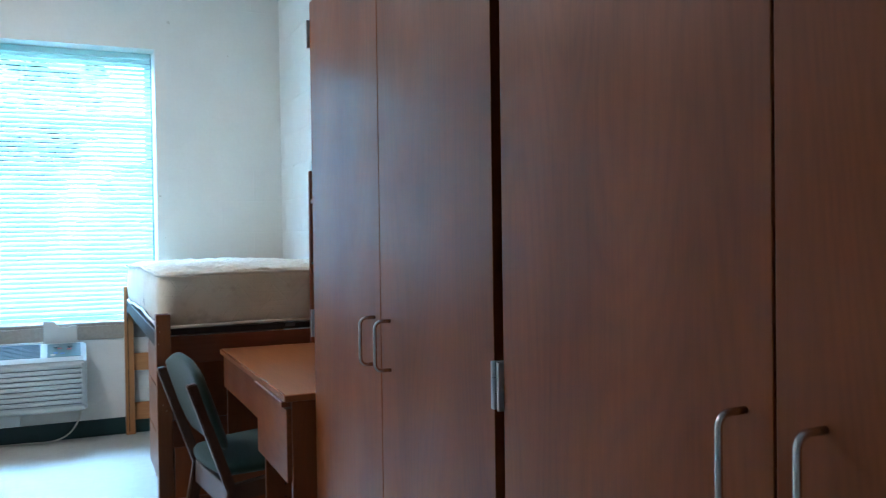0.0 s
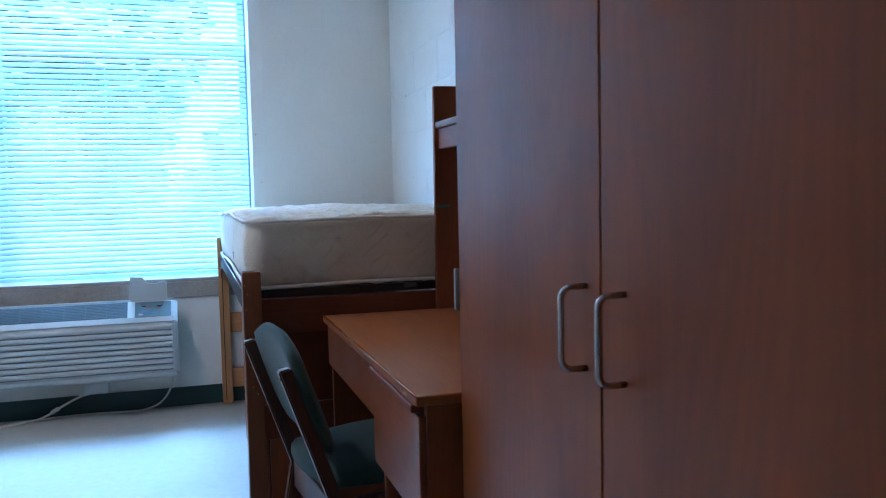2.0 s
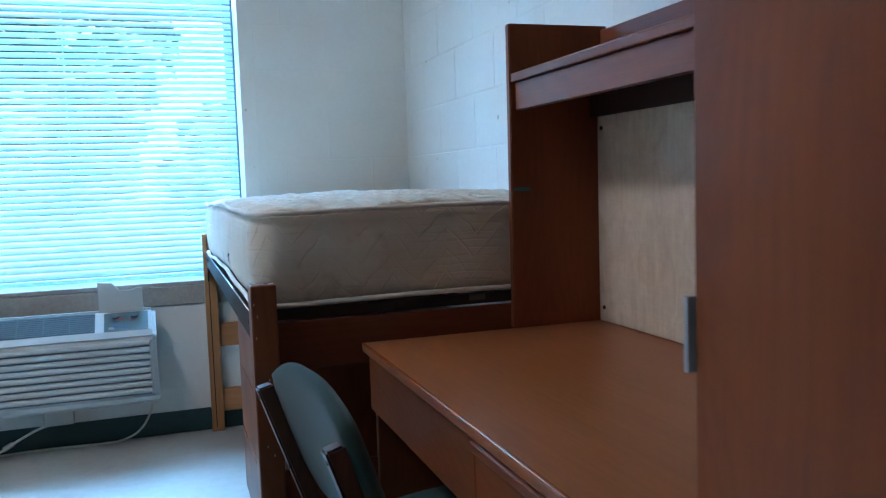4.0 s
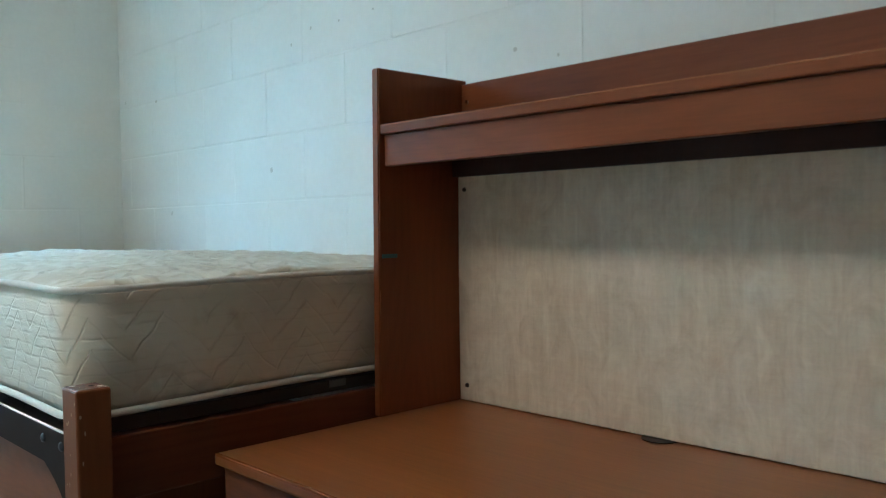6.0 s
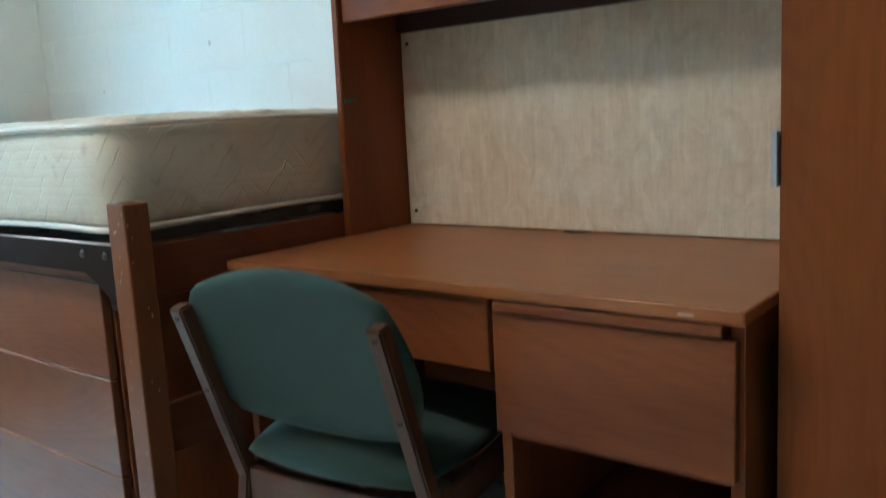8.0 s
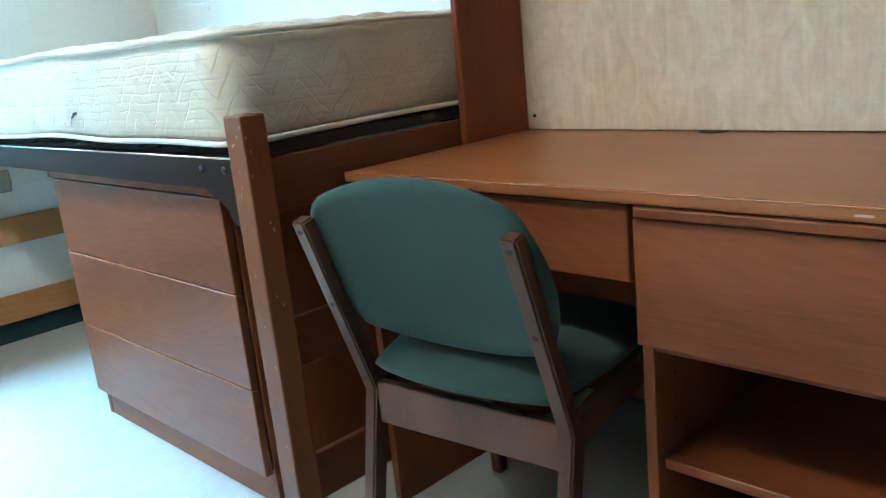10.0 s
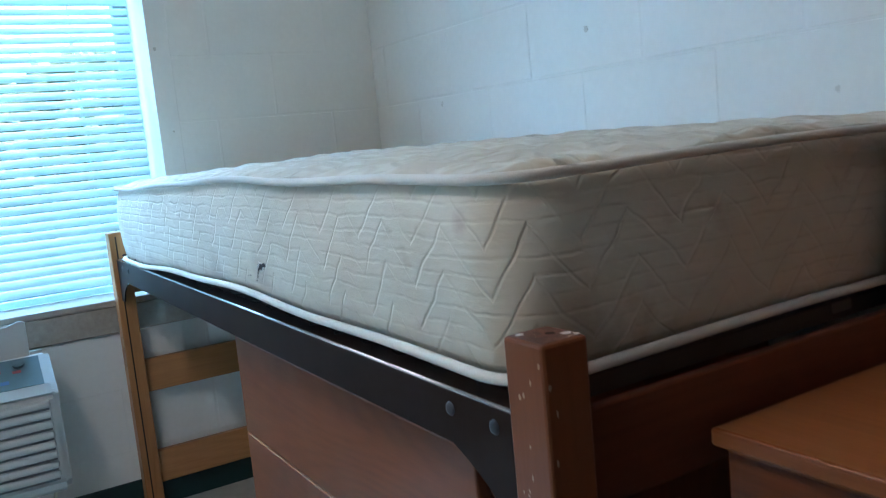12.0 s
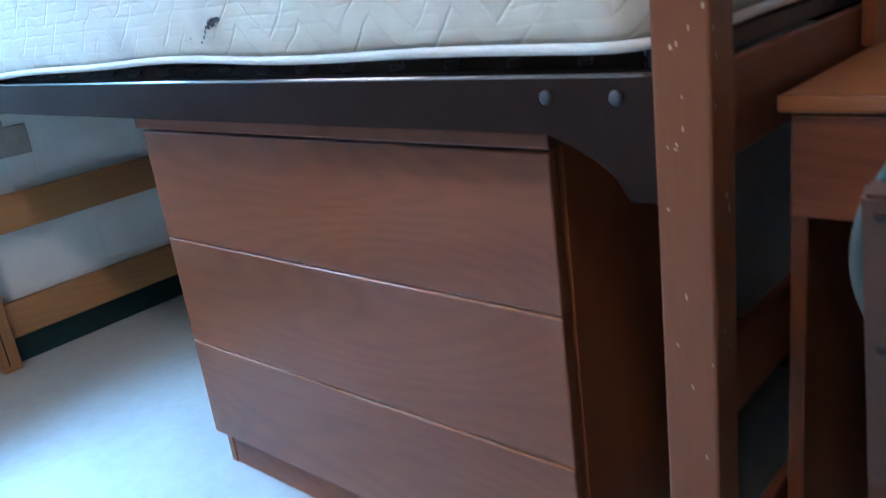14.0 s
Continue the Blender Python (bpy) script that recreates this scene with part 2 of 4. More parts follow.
def rod(bm, a, b, r, n=12, r2=None):
    a, b = Vector(a), Vector(b)
    m = Matrix.Translation((a + b) / 2) @ (b - a).to_track_quat("Z", "Y").to_matrix().to_4x4()
    bmesh.ops.create_cone(bm, cap_ends=True, segments=n, radius1=r, radius2=r if r2 is None else r2, depth=(b - a).length, matrix=m)
    return bm


def tube(bm, pts, r, n=10):
    """A round tube swept along points."""
    pts = [Vector(p) for p in pts]
    rings = []
    side = None
    for i, p in enumerate(pts):
        d = (pts[min(i + 1, len(pts) - 1)] - pts[max(i - 1, 0)]).normalized()
        if side is None:
            side = d.orthogonal().normalized()
        side = (side - d * side.dot(d)).normalized()
        up = d.cross(side)
        rings.append([bm.verts.new(p + r * (math.cos(k * math.tau / n) * side + math.sin(k * math.tau / n) * up)) for k in range(n)])
    for a, b in zip(rings, rings[1:]):
        for k in range(n):
            bm.faces.new((a[k], a[(k + 1) % n], b[(k + 1) % n], b[k])).smooth = True
    bm.faces.new(rings[0][::-1]), bm.faces.new(rings[-1])
    return bm


def prism(bm, outline, axis, lo, hi, bevel=0.0, seg=1):
    """An outline in a plane, drawn out along an axis. x: (y, z) points, y: (x, z) points, z: (x, y) points."""
    def at(p, h):
        return {"x": (h, p[0], p[1]), "y": (p[0], h, p[1]), "z": (p[0], p[1], h)}[axis]
    a = [bm.verts.new(at(p, lo)) for p in outline]
    b = [bm.verts.new(at(p, hi)) for p in outline]
    n = len(a)
    faces = [bm.faces.new(a[::-1]), bm.faces.new(b)] + [bm.faces.new((a[i], a[(i + 1) % n], b[(i + 1) % n], b[i])) for i in range(n)]
    bmesh.ops.recalc_face_normals(bm, faces=faces)
    if bevel:
        bmesh.ops.bevel(bm, geom=list({e for f in faces for e in f.edges}), offset=bevel, segments=seg, affect="EDGES")
    return bm


def fresh():
    return bmesh.new()


def part(name, bm, material, parent=None, label="", smooth=False):
    me = bpy.data.meshes.new(name)
    bmesh.ops.recalc_face_normals(bm, faces=bm.faces)
    bm.to_mesh(me)
    bm.free()
    me.materials.append(material)
    if smooth:
        for p in me.polygons:
            p.use_smooth = True
    ob = new(name, me)
    if parent is not None:
        ob.parent = parent
        ob.matrix_parent_inverse = parent.matrix_world.inverted()
    if label:
        ob["label"] = label
    return ob


def thing(name, x, y, z, label, category, group="", kind=""):
    ob = new(name)
    ob.empty_display_size = 0.1
    ob.matrix_world = Matrix.Translation((x, y, z))
    ob.matrix_basis = Matrix.Translation((x, y, z))
    return tagged(ob, label, category, group, kind)


def bx(name, material, parent, x0, x1, y0, y1, z0, z1, bevel=0.0015, seg=1, label=""):
    return part(name, box(fresh(), x0, x1, y0, y1, z0, z1, bevel, seg), material, parent, label)


# ---------------------------------------------------------------- the room
XE, XW, YN, YS, ZC = 1.39, -2.30, 5.13, -2.75, 2.86
WIN_X0, WIN_X1, WIN_Z0, WIN_Z1 = -1.26, 0.612, 0.69, 2.355
COURSE, BLOCK = 0.2034, 0.411


def structure(name, bm, material, label, category):
    return tagged(part(name, bm, material), label, category, kind="structure")


structure("floor", box(fresh(), XW - 0.2, XE + 0.2, YS - 0.2, YN + 0.3, -0.12, 0.0), FLOOR, "pale speckled vinyl floor with a dull shine", "floor")
structure("ceiling", box(fresh(), XW - 0.2, XE + 0.2, YS - 0.2, YN + 0.3, ZC, ZC + 0.12), CEIL, "plain white painted ceiling", "ceiling")
wall_east = structure("wall_east", box(fresh(), XE, XE + 0.2, YS - 0.2, YN + 0.3, 0, ZC), WALL, "cream painted concrete block wall", "wall")
structure("wall_west", box(fresh(), XW - 0.2, XW, YS - 0.2, YN + 0.3, 0, ZC), WALL, "plain cream painted wall", "wall")
structure("wall_south", box(fresh(), XW, XE, YS - 0.2, YS, 0, ZC), WALL, "plain cream painted wall", "wall")
bm = fresh()
box(bm, XW, WIN_X0, YN, YN + 0.3, 0, ZC)
box(bm, WIN_X1, XE, YN, YN + 0.3, 0, ZC)
box(bm, WIN_X0, WIN_X1, YN, YN + 0.3, 0, WIN_Z0 - 0.02)
box(bm, WIN_X0, WIN_X1, YN, YN + 0.3, WIN_Z1, ZC)
wall_north = structure("wall_north", bm, WALL, "cream painted block wall with a wide window", "wall")

bm = fresh()
box(bm, XW, XE, YN - 0.006, YN, 0, 0.102, 0.002)
box(bm, XE - 0.006, XE, YS, YN - 0.006, 0, 0.102, 0.002)
structure("baseboard", bm, BASE, "dark teal vinyl cove base along the wall", "baseboard")

# ---------------------------------------------------------------- window
window = thing("window_1", 0, YN + 0.2, WIN_Z0, "wide metal-framed window behind a white blind", "window", kind="structure")
bx("window_sill", SILL, window, WIN_X0, WIN_X1, YN - 0.012, YN + 0.26, WIN_Z0 - 0.02, WIN_Z0, 0.004, 2)
bx("apron", SILL, window, WIN_X0 - 0.1, WIN_X1 + 0.06, YN - 0.010, YN, 0.585, WIN_Z0 - 0.021, 0.003, 1, "grey-brown speckled stone apron under the sill")
YF = YN + 0.235
for nm, x0, x1, z0, z1 in (("frame_side", WIN_X0, WIN_X0 + 0.05, WIN_Z0, WIN_Z1), ("frame_side", WIN_X1 - 0.045, WIN_X1, WIN_Z0, WIN_Z1),
                           ("frame_head", WIN_X0 + 0.05, WIN_X1 - 0.045, WIN_Z1 - 0.05, WIN_Z1), ("frame_foot", WIN_X0 + 0.05, WIN_X1 - 0.045, WIN_Z0, WIN_Z0 + 0.05),
                           ("transom", WIN_X0 + 0.05, WIN_X1 - 0.045, 1.90, 1.97), ("mullion", -0.72, -0.64, WIN_Z0 + 0.05, 1.90)):
    bx(nm, FRAME, window, x0, x1, YF, YF + 0.05, z0, z1, 0.004)


def glass_material():
    g = Nodes("window_glass", 0.02)
    g.shader.inputs["Transmission Weight"].default_value = 1.0
    g.shader.inputs["IOR"].default_value = 1.02
    g.colour((0.96, 0.99, 0.98))
    return g.mat


GLASS = glass_material()
for x0, x1, z0, z1 in ((WIN_X0 + 0.05, -0.72, WIN_Z0 + 0.05, 1.90), (-0.64, WIN_X1 - 0.045, WIN_Z0 + 0.05, 1.90), (WIN_X0 + 0.05, WIN_X1 - 0.045, 1.97, WIN_Z1 - 0.05)):
    pane = bx("pane", GLASS, window, x0, x1, YF + 0.022, YF + 0.028, z0, z1, 0)
    pane.visible_shadow = False

# ---------------------------------------------------------------- blind
SLAT_GAP, YB = 0.0285, YN + 0.150
BX0, BX1 = WIN_X0 + 0.012, WIN_X1 - 0.012


def blind_material(name, glow_through):
    """White, letting part of the daylight through."""
    b = Nodes(name, 0.45)
    n = b.noise(b.coords((0.3, 1, 1)), 30, 3)
    b.colour(b.ramp(n, [(0.3, (0.74, 0.78, 0.76)), (0.7, (0.84, 0.87, 0.85))]))
    t = b.add("BsdfTranslucent")
    t.inputs[0].default_value = (0.62, 0.86, 0.86, 1)
    m = b.add("MixShader", Fac=glow_through)
    out = b.tree.nodes["Material Output"]
    b.link(b.shader.outputs[0], m.inputs[1])
    b.link(t.outputs[0], m.inputs[2])
    b.link(m.outputs[0], out.inputs[0])
    return b.mat


SLAT = blind_material("white_slat_vinyl", 0.44)
LADDER = blind_material("white_blind_cord", 0.8)
blind = thing("venetian_blind", (BX0 + BX1) / 2, YB, WIN_Z0, "white venetian blind lowered over the window, slats tilted", "blind")
bx("headrail", SLAT, blind, BX0, BX1, YB - 0.02, YB + 0.02, WIN_Z1 - 0.038, WIN_Z1 - 0.004, 0.003)
bx("bottom_rail", SLAT, blind, BX0, BX1, YB - 0.013, YB + 0.013, WIN_Z0 + 0.004, WIN_Z0 + 0.026, 0.005, 2)


def slat_mesh():
    bm = fresh()
    tilt, half, rows = radians(49.5), 0.0165, []
    for side in (0.0, 0.0007):
        for k in range(5):
            u = -1 + k / 2
            y, z = u * half, 0.0022 * (1 - u * u) + side
            rows.append((y * math.cos(tilt) - z * math.sin(tilt), y * math.sin(tilt) + z * math.cos(tilt)))
    ring = rows[:5] + rows[5:][::-1]
    prism(bm, ring, "x", BX0 + 0.004, BX1 - 0.004)
    me = bpy.data.meshes.new("slat")
    bm.to_mesh(me)
    bm.free()
    me.materials.append(SLAT)
    return me


slat = slat_mesh()
z = WIN_Z0 + 0.045
while z < WIN_Z1 - 0.05:
    s = new("slat", slat)
    s.parent, s.matrix_parent_inverse = blind, blind.matrix_world.inverted()
    sag = 0.4 * math.sin(z * 37.0) + random.uniform(-0.5, 0.5)
    s.matrix_basis = Matrix.Translation((0, YB, z)) @ pose(0, 0, 0, random.uniform(-0.7, 0.7), 0.05 * sag, 0)
    z += SLAT_GAP
for x in (0.42, -0.13, -0.62, -1.10):
    part("ladder_cord", rod(fresh(), (x, YB + 0.019, WIN_Z0 + 0.02), (x, YB + 0.019, WIN_Z1 - 0.03), 0.0030, 6), LADDER, blind, "white ladder cord", True)

# ---------------------------------------------------------------- wardrobes
def handle(parent, x, y, z0, z1, out=0.034, r=0.0039):
    pts, k = [], 5
    rad = 0.014
    pts.append((x, y, z0))
    for i in range(k + 1):
        a = i / k * math.pi / 2
        pts.append((x - out + rad - rad * math.sin(a), y, z0 + rad - rad * math.cos(a)))
    for i in range(k + 1):
        a = i / k * math.pi / 2
        pts.append((x - out + rad - rad * math.cos(a), y, z1 - rad + rad * math.sin(a)))
    pts.append((x, y, z1))
    return part("handle", tube(fresh(), pts, r, 12), STEEL, parent, "satin nickel bow handle", True)


def hinge(parent, y, z, outer):
    """A wrap-round hinge: a slim leaf and a barrel at the door's outer edge."""
    bm = fresh()
    box(bm, 0.7135, 0.752, min(y, y + outer * 0.004), max(y, y + outer * 0.004), z - 0.037, z + 0.037, 0.0008)
    for k in range(3):
        rod(bm, (0.717, y + outer * 0.004, z - 0.037 + k * 0.0250), (0.717, y + outer * 0.004, z - 0.0128 + k * 0.0250), 0.0040, 12)
    return part("hinge", bm, HINGE, parent, "dull steel wrap-round hinge")


def wardrobe(y0, y1, seam, label):
    xf, xb, top = 0.721, 1.33, 1.815
    w = thing("wardrobe", 1.02, (y0 + y1) / 2, 0, label, "wardrobe", "wardrobes along the wall")
    t = 0.019
    bx("side_panel", WOOD_WARD, w, xf + 0.021, xb, y0, y0 + t, 0, top)
    bx("side_panel", WOOD_WARD, w, xf + 0.021, xb, y1 - t, y1, 0, top)
    bx("top_panel", WOOD_Y, w, xf + 0.021, xb, y0 + t, y1 - t, top - t, top)
    bx("bottom_panel", WOOD_Y, w, xf + 0.021, xb, y0 + t, y1 - t, 0.08, 0.08 + t)
    bx("back_panel", WOOD_WARD, w, xb - 0.008, xb - 0.002, y0 + t, y1 - t, 0.1, top - t)
    bx("kick_plate", WOOD_Y, w, xf + 0.06, xf + 0.078, y0 + t, y1 - t, 0, 0.08)
    for a, b, hy, outer, edge in ((y0 + 0.002, seam - 0.0015, seam - 0.057, -1, y0), (seam + 0.0015, y1 - 0.002, seam + 0.037, 1, y1)):
        d = bx("door", WOOD_WARD, w, xf, xf + 0.019, a, b, 0.085, top - 0.003, 0.0015, 2)
        handle(d, xf, hy, 0.904, 1.005)
        for hz in (0.20, 0.947, 1.728):
            hinge(d, edge, hz, outer)
    return w


wardrobe(0.864, 1.916, 1.382, "cherry laminate double-door wardrobe beside the desk")
wardrobe(-0.205, 0.838, 0.303, "cherry laminate double-door wardrobe, second in the row")

# ---------------------------------------------------------------- desk
DY0, DY1, DX0, DX1, DZ = 1.932, 3.000, 0.640, 1.25, 0.755
desk = thing("desk", 0.95, 2.46, 0, "cherry laminate desk with two drawers and open shelves", "desk")
bx("desk_top", WOOD_TOP, desk, DX0, DX1, DY0, DY1, DZ - 0.020, DZ, 0.004, 2, "orange-brown wood-grain top")
bx("end_panel", WOOD_Z, desk, DX0 + 0.022, DX1 - 0.005, DY0 + 0.006, DY0 + 0.026, 0, DZ - 0.0205)
bx("end_panel", WOOD_Z, desk, DX0 + 0.022, DX1 - 0.005, DY1 - 0.03, DY1 - 0.01, 0, DZ - 0.0205)
bx("inner_panel", WOOD_Z, desk, DX0 + 0.030, DX1 - 0.03, 2.322, 2.342, 0, DZ - 0.0205)
bx("modesty_panel", WOOD_Y, desk, DX1 - 0.03, DX1 - 0.012, DY0 + 0.026, DY1 - 0.03, 0.10, DZ - 0.03)
bx("writing_tray", WOOD_Y, desk, DX0 - 0.002, DX1 - 0.15, DY0 + 0.030, 2.330, DZ - 0.0385, DZ - 0.0225, 0.003, 2)
pencil = bx("pencil_drawer", WOOD_Y, desk, DX0 + 0.012, DX0 + 0.031, 2.348, DY1 - 0.012, 0.609, DZ - 0.0245, 0.003, 2)
bx("lit_edge", LIT_EDGE, pencil, DX0 + 0.0115, DX0 + 0.020, 2.3485, DY1 - 0.0125, DZ - 0.0268, DZ - 0.0240, 0.0006)
bx("drawer_box", WOOD_Y, pencil, DX0 + 0.032, DX1 - 0.1, 2.375, DY1 - 0.045, 0.628, 0.705)
bx("file_drawer", WOOD_Y, desk, DX0 + 0.008, DX0 + 0.028, DY0 + 0.014, 2.337, 0.512, DZ - 0.0420, 0.003, 2)
bx("drawer_floor", WOOD_Y, desk, DX0 + 0.03, DX1 - 0.05, DY0 + 0.027, 2.321, 0.497, 0.510)
bx("shelf", WOOD_Y, desk, DX0 + 0.05, DX1 - 0.032, DY0 + 0.027, 2.321, 0.285, 0.304, 0.002)
bx("shelf", WOOD_Y, desk, DX0 + 0.05, DX1 - 0.032, DY0 + 0.027, 2.321, 0.06, 0.079, 0.002)
for z in (0.36, 0.40, 0.44):
    part("pin_hole", rod(fresh(), (DX0 + 0.09, 2.3205, z), (DX0 + 0.09, 2.3225, z), 0.003, 8), DARK, desk)
bm = fresh()
outline = [(1.228 - 0.034 * math.sin(a), 2.497 + 0.034 * math.cos(a)) for a in [i / 14 * math.pi for i in range(15)]]
prism(bm, outline, "z", DZ + 0.0003, DZ + 0.002)
part("cable_grommet", bm, BLACK, desk, "black half-round cable grommet")
bx("worn_label", MARK, desk, DX0 - 0.0006, DX0 + 0.001, 2.000, 2.022, DZ - 0.0125, DZ - 0.0095, 0)
bx("lit_edge", LIT_EDGE, desk, DX0 - 0.0005, DX0 + 0.006, DY0 + 0.004, DY1 - 0.004, DZ - 0.0034, DZ + 0.0004, 0.0008)

# ---------------------------------------------------------------- hutch on the desk
hutch = thing("desk_hutch", 1.12, 2.47, DZ, "cherry laminate hutch with a shelf and a linen tack board", "hutch")
HX, HT = 1.0, 1.447
bm = fresh()
prism(bm, [(DY1 - 0.009, DZ), (DY1 + 0.011, DZ), (DY1 + 0.001, HT), (DY1 - 0.019, HT)], "x", HX, DX1, 0.0025, 2)
part("side_panel", bm, WOOD_Z, hutch)
bx("side_panel", WOOD_Z, hutch, HX, DX1, DY0, DY0 + 0.020, DZ, HT, 0.0025, 2)
bx("shelf", WOOD_Y, hutch, HX + 0.002, 1.2295, DY0 + 0.021, DY1 - 0.020, 1.316, 1.335, 0.0025, 2)
bx("lit_edge", LIT_EDGE, hutch, HX + 0.0015, HX + 0.010, DY0 + 0.022, DY1 - 0.021, 1.3325, 1.3354, 0.0006)
bx("shelf_fascia", WOOD_Y, hutch, HX + 0.012, HX + 0.031, DY0 + 0.021, DY1 - 0.020, 1.254, 1.3155, 0.0015)
bx("back_cleat", SHADED_CLEAT, hutch, 1.200, 1.2215, DY0 + 0.021, DY1 - 0.0185, 1.238, 1.3155, 0.0015)
upper = bx("upper_back", WOOD_Y, hutch, 1.230, 1.248, DY0 + 0.021, DY1 - 0.020, 1.300, 1.437, 0.002)
tack = bx("tack_board", TACK, hutch, 1.222, 1.243, DY0 + 0.021, DY1 - 0.0115, DZ + 0.002, 1.2985, 0.0015, 1, "beige linen-look tack board")
for y, z, pr in ((2.966, 0.790, tack), (2.966, 1.211, tack), (2.962, 1.398, upper), (1.965, 0.790, tack), (1.965, 1.211, tack)):
    bm = fresh()
    face = 1.222 if pr is tack else 1.230
    rod(bm, (face + 0.0005, y, z), (face - 0.0032, y, z), 0.0052, 12, 0.004)
    part("screw", bm, SCREW if pr is tack else STEEL, pr)
bx("paint_smear", TEALMARK, hutch, HX + 0.006, HX + 0.045, DY1 - 0.0162, DY1 - 0.0140, 1.072, 1.080, 0)

# ---------------------------------------------------------------- bed
BXW, BXE, BY0, BY1 = 0.405, 1.375, 2.972, 5.075
bed = thing("bed_frame", 0.9, 4.0, 0, "wooden bunk-style bed frame with a dark steel spring rail", "bed")
PW, PD, PT = 0.053, 0.058, 0.899


def post(x0, y0, mat, groove=None):
    p = bx("post", mat, bed, x0, x0 + PW, y0, y0 + PD, 0, PT, 0.0035, 2)
    if groove is not None:
        bx("slot", DARK, p, x0 + 0.017, x0 + 0.021, groove - 0.0008, groove + 0.001, 0.02, PT - 0.012, 0)
    return p


near_post = post(BXW, BY0, POST)
post(BXE - PW, BY0, POST)
post(BXW, BY1, OAK, BY1)
post(BXE - PW, BY1, OAK, BY1)
rod_bm = fresh()
rod(rod_bm, (BXW + 0.034, BY0 + 0.030, PT - 0.001), (BXW + 0.034, BY0 + 0.030, PT + 0.0006), 0.005, 10)
part("pin_hole", rod_bm, DARK, near_post)


def worn_top_material():
    """End grain: dark varnish, rubbed back to red-brown in patches, with a few bare chips."""
    w = Nodes("worn_end_grain", 0.5)
    a, b = w.noise(w.coords((1, 1, 1)), 75, 4, 0.65, 0.5), w.noise(w.coords((1, 2.4, 1)), 190, 4, 0.7)
    base = w.ramp(a, [(0.40, (0.045, 0.018, 0.011)), (0.50, (0.11, 0.036, 0.018)), (0.66, (0.19, 0.066, 0.030))])
    base = w.mix(0.35, base, w.ramp(b, [(0.35, (0.03, 0.012, 0.008)), (0.65, (0.20, 0.08, 0.04))]))
    chip = w.maths("GREATER_THAN", w.noise(w.coords(), 130, 3, 0.6, 0.8), 0.655)
    w.colour(w.mix(chip, base, (0.50, 0.40, 0.30)))
    w.bump(a, 0.5, 0.0012)
    return w.mat


WORN_TOP = worn_top_material()
BARE = plain("bare_chipped_wood", (0.46, 0.32, 0.21), 0.7, 0, 0.25, 120)
PALE = plain("white_paint_fleck", (0.72, 0.69, 0.64), 0.6, 0, 0.1, 120)
rnd = random.Random(11)


def ragged(cx, cy, rx, ry, n=11):
    """A torn outline round a centre."""
    return [(cx + rx * rnd.uniform(0.65, 1.1) * math.cos(i / n * math.tau), cy + ry * rnd.uniform(0.65, 1.1) * math.sin(i / n * math.tau)) for i in range(n)]


bm = fresh()
box(bm, BXW + 0.0035, BXW + PW - 0.0035, BY0 + 0.0035, BY0 + PD - 0.0035, PT - 0.001, PT + 0.0005)
part("worn_top", bm, WORN_TOP, near_post, "end grain with varnish rubbed and chipped")
bm = fresh()
for cx, cy, r in ((BXW + 0.043, BY0 + 0.018, 0.007), (BXW + 0.048, BY0 + 0.009, 0.004), (BXW + 0.012, BY0 + 0.047, 0.005)):
    prism(bm, ragged(cx, cy, r, r * 0.7), "z", PT - 0.001, PT + 0.0009)
tagged(part("paint_fleck", bm, PALE, near_post), kind="stuff")
bm = fresh()
for y, z in ((3.016, 0.752), (3.000, 0.800), (3.000, 0.770), (2.976, 0.530), (3.002, 0.600), (3.010, 0.845), (3.004, 0.848), (3.013, 0.545), (2.998, 0.500), (2.978, 0.880), (2.992, 0.862), (3.018, 0.690), (2.985, 0.420), (3.005, 0.350), (2.990, 0.250), (3.020, 0.300)):
    prism(bm, ragged(y, z, rnd.uniform(0.0008, 0.0018), rnd.uniform(0.0014, 0.0034)), "x", BXW - 0.0004, BXW + 0.001)
for x, z in ((BXW + 0.012, 0.835), (BXW + 0.030, 0.70), (BXW + 0.006, 0.86), (BXW + 0.008, 0.79), (BXW + 0.02, 0.56)):
    prism(bm, ragged(x, z, rnd.uniform(0.001, 0.0022), rnd.uniform(0.002, 0.0045)), "y", BY0 - 0.0004, BY0 + 0.001)
tagged(part("paint_chip", bm, BARE, near_post), kind="stuff")
for z0, z1 in ((0.706, 0.811), (0.385, 0.49), (0.085, 0.19)):
    bx("end_rail", POST_X, bed, BXW + PW, BXE - PW, BY0 + 0.0415, BY0 + 0.0575, z0, z1, 0.003, 2)
    bx("end_rail", OAK_X, bed, BXW + PW, BXE - PW, BY1 + 0.018, BY1 + 0.040, z0, z1, 0.003, 2)

RZ0, RZ1 = 0.757, 0.819


def gusset_outline(sign, y_end):
    """The side rail's plate with a curved gusset at each post."""
    pts = []
    for i in range(7):
        a = i / 6
        pts.append((y_end + sign * (0.035 + 0.095 * a), 0.690 + (RZ0 - 0.690) * a ** 0.55))
    return [(y_end, 0.690)] + pts


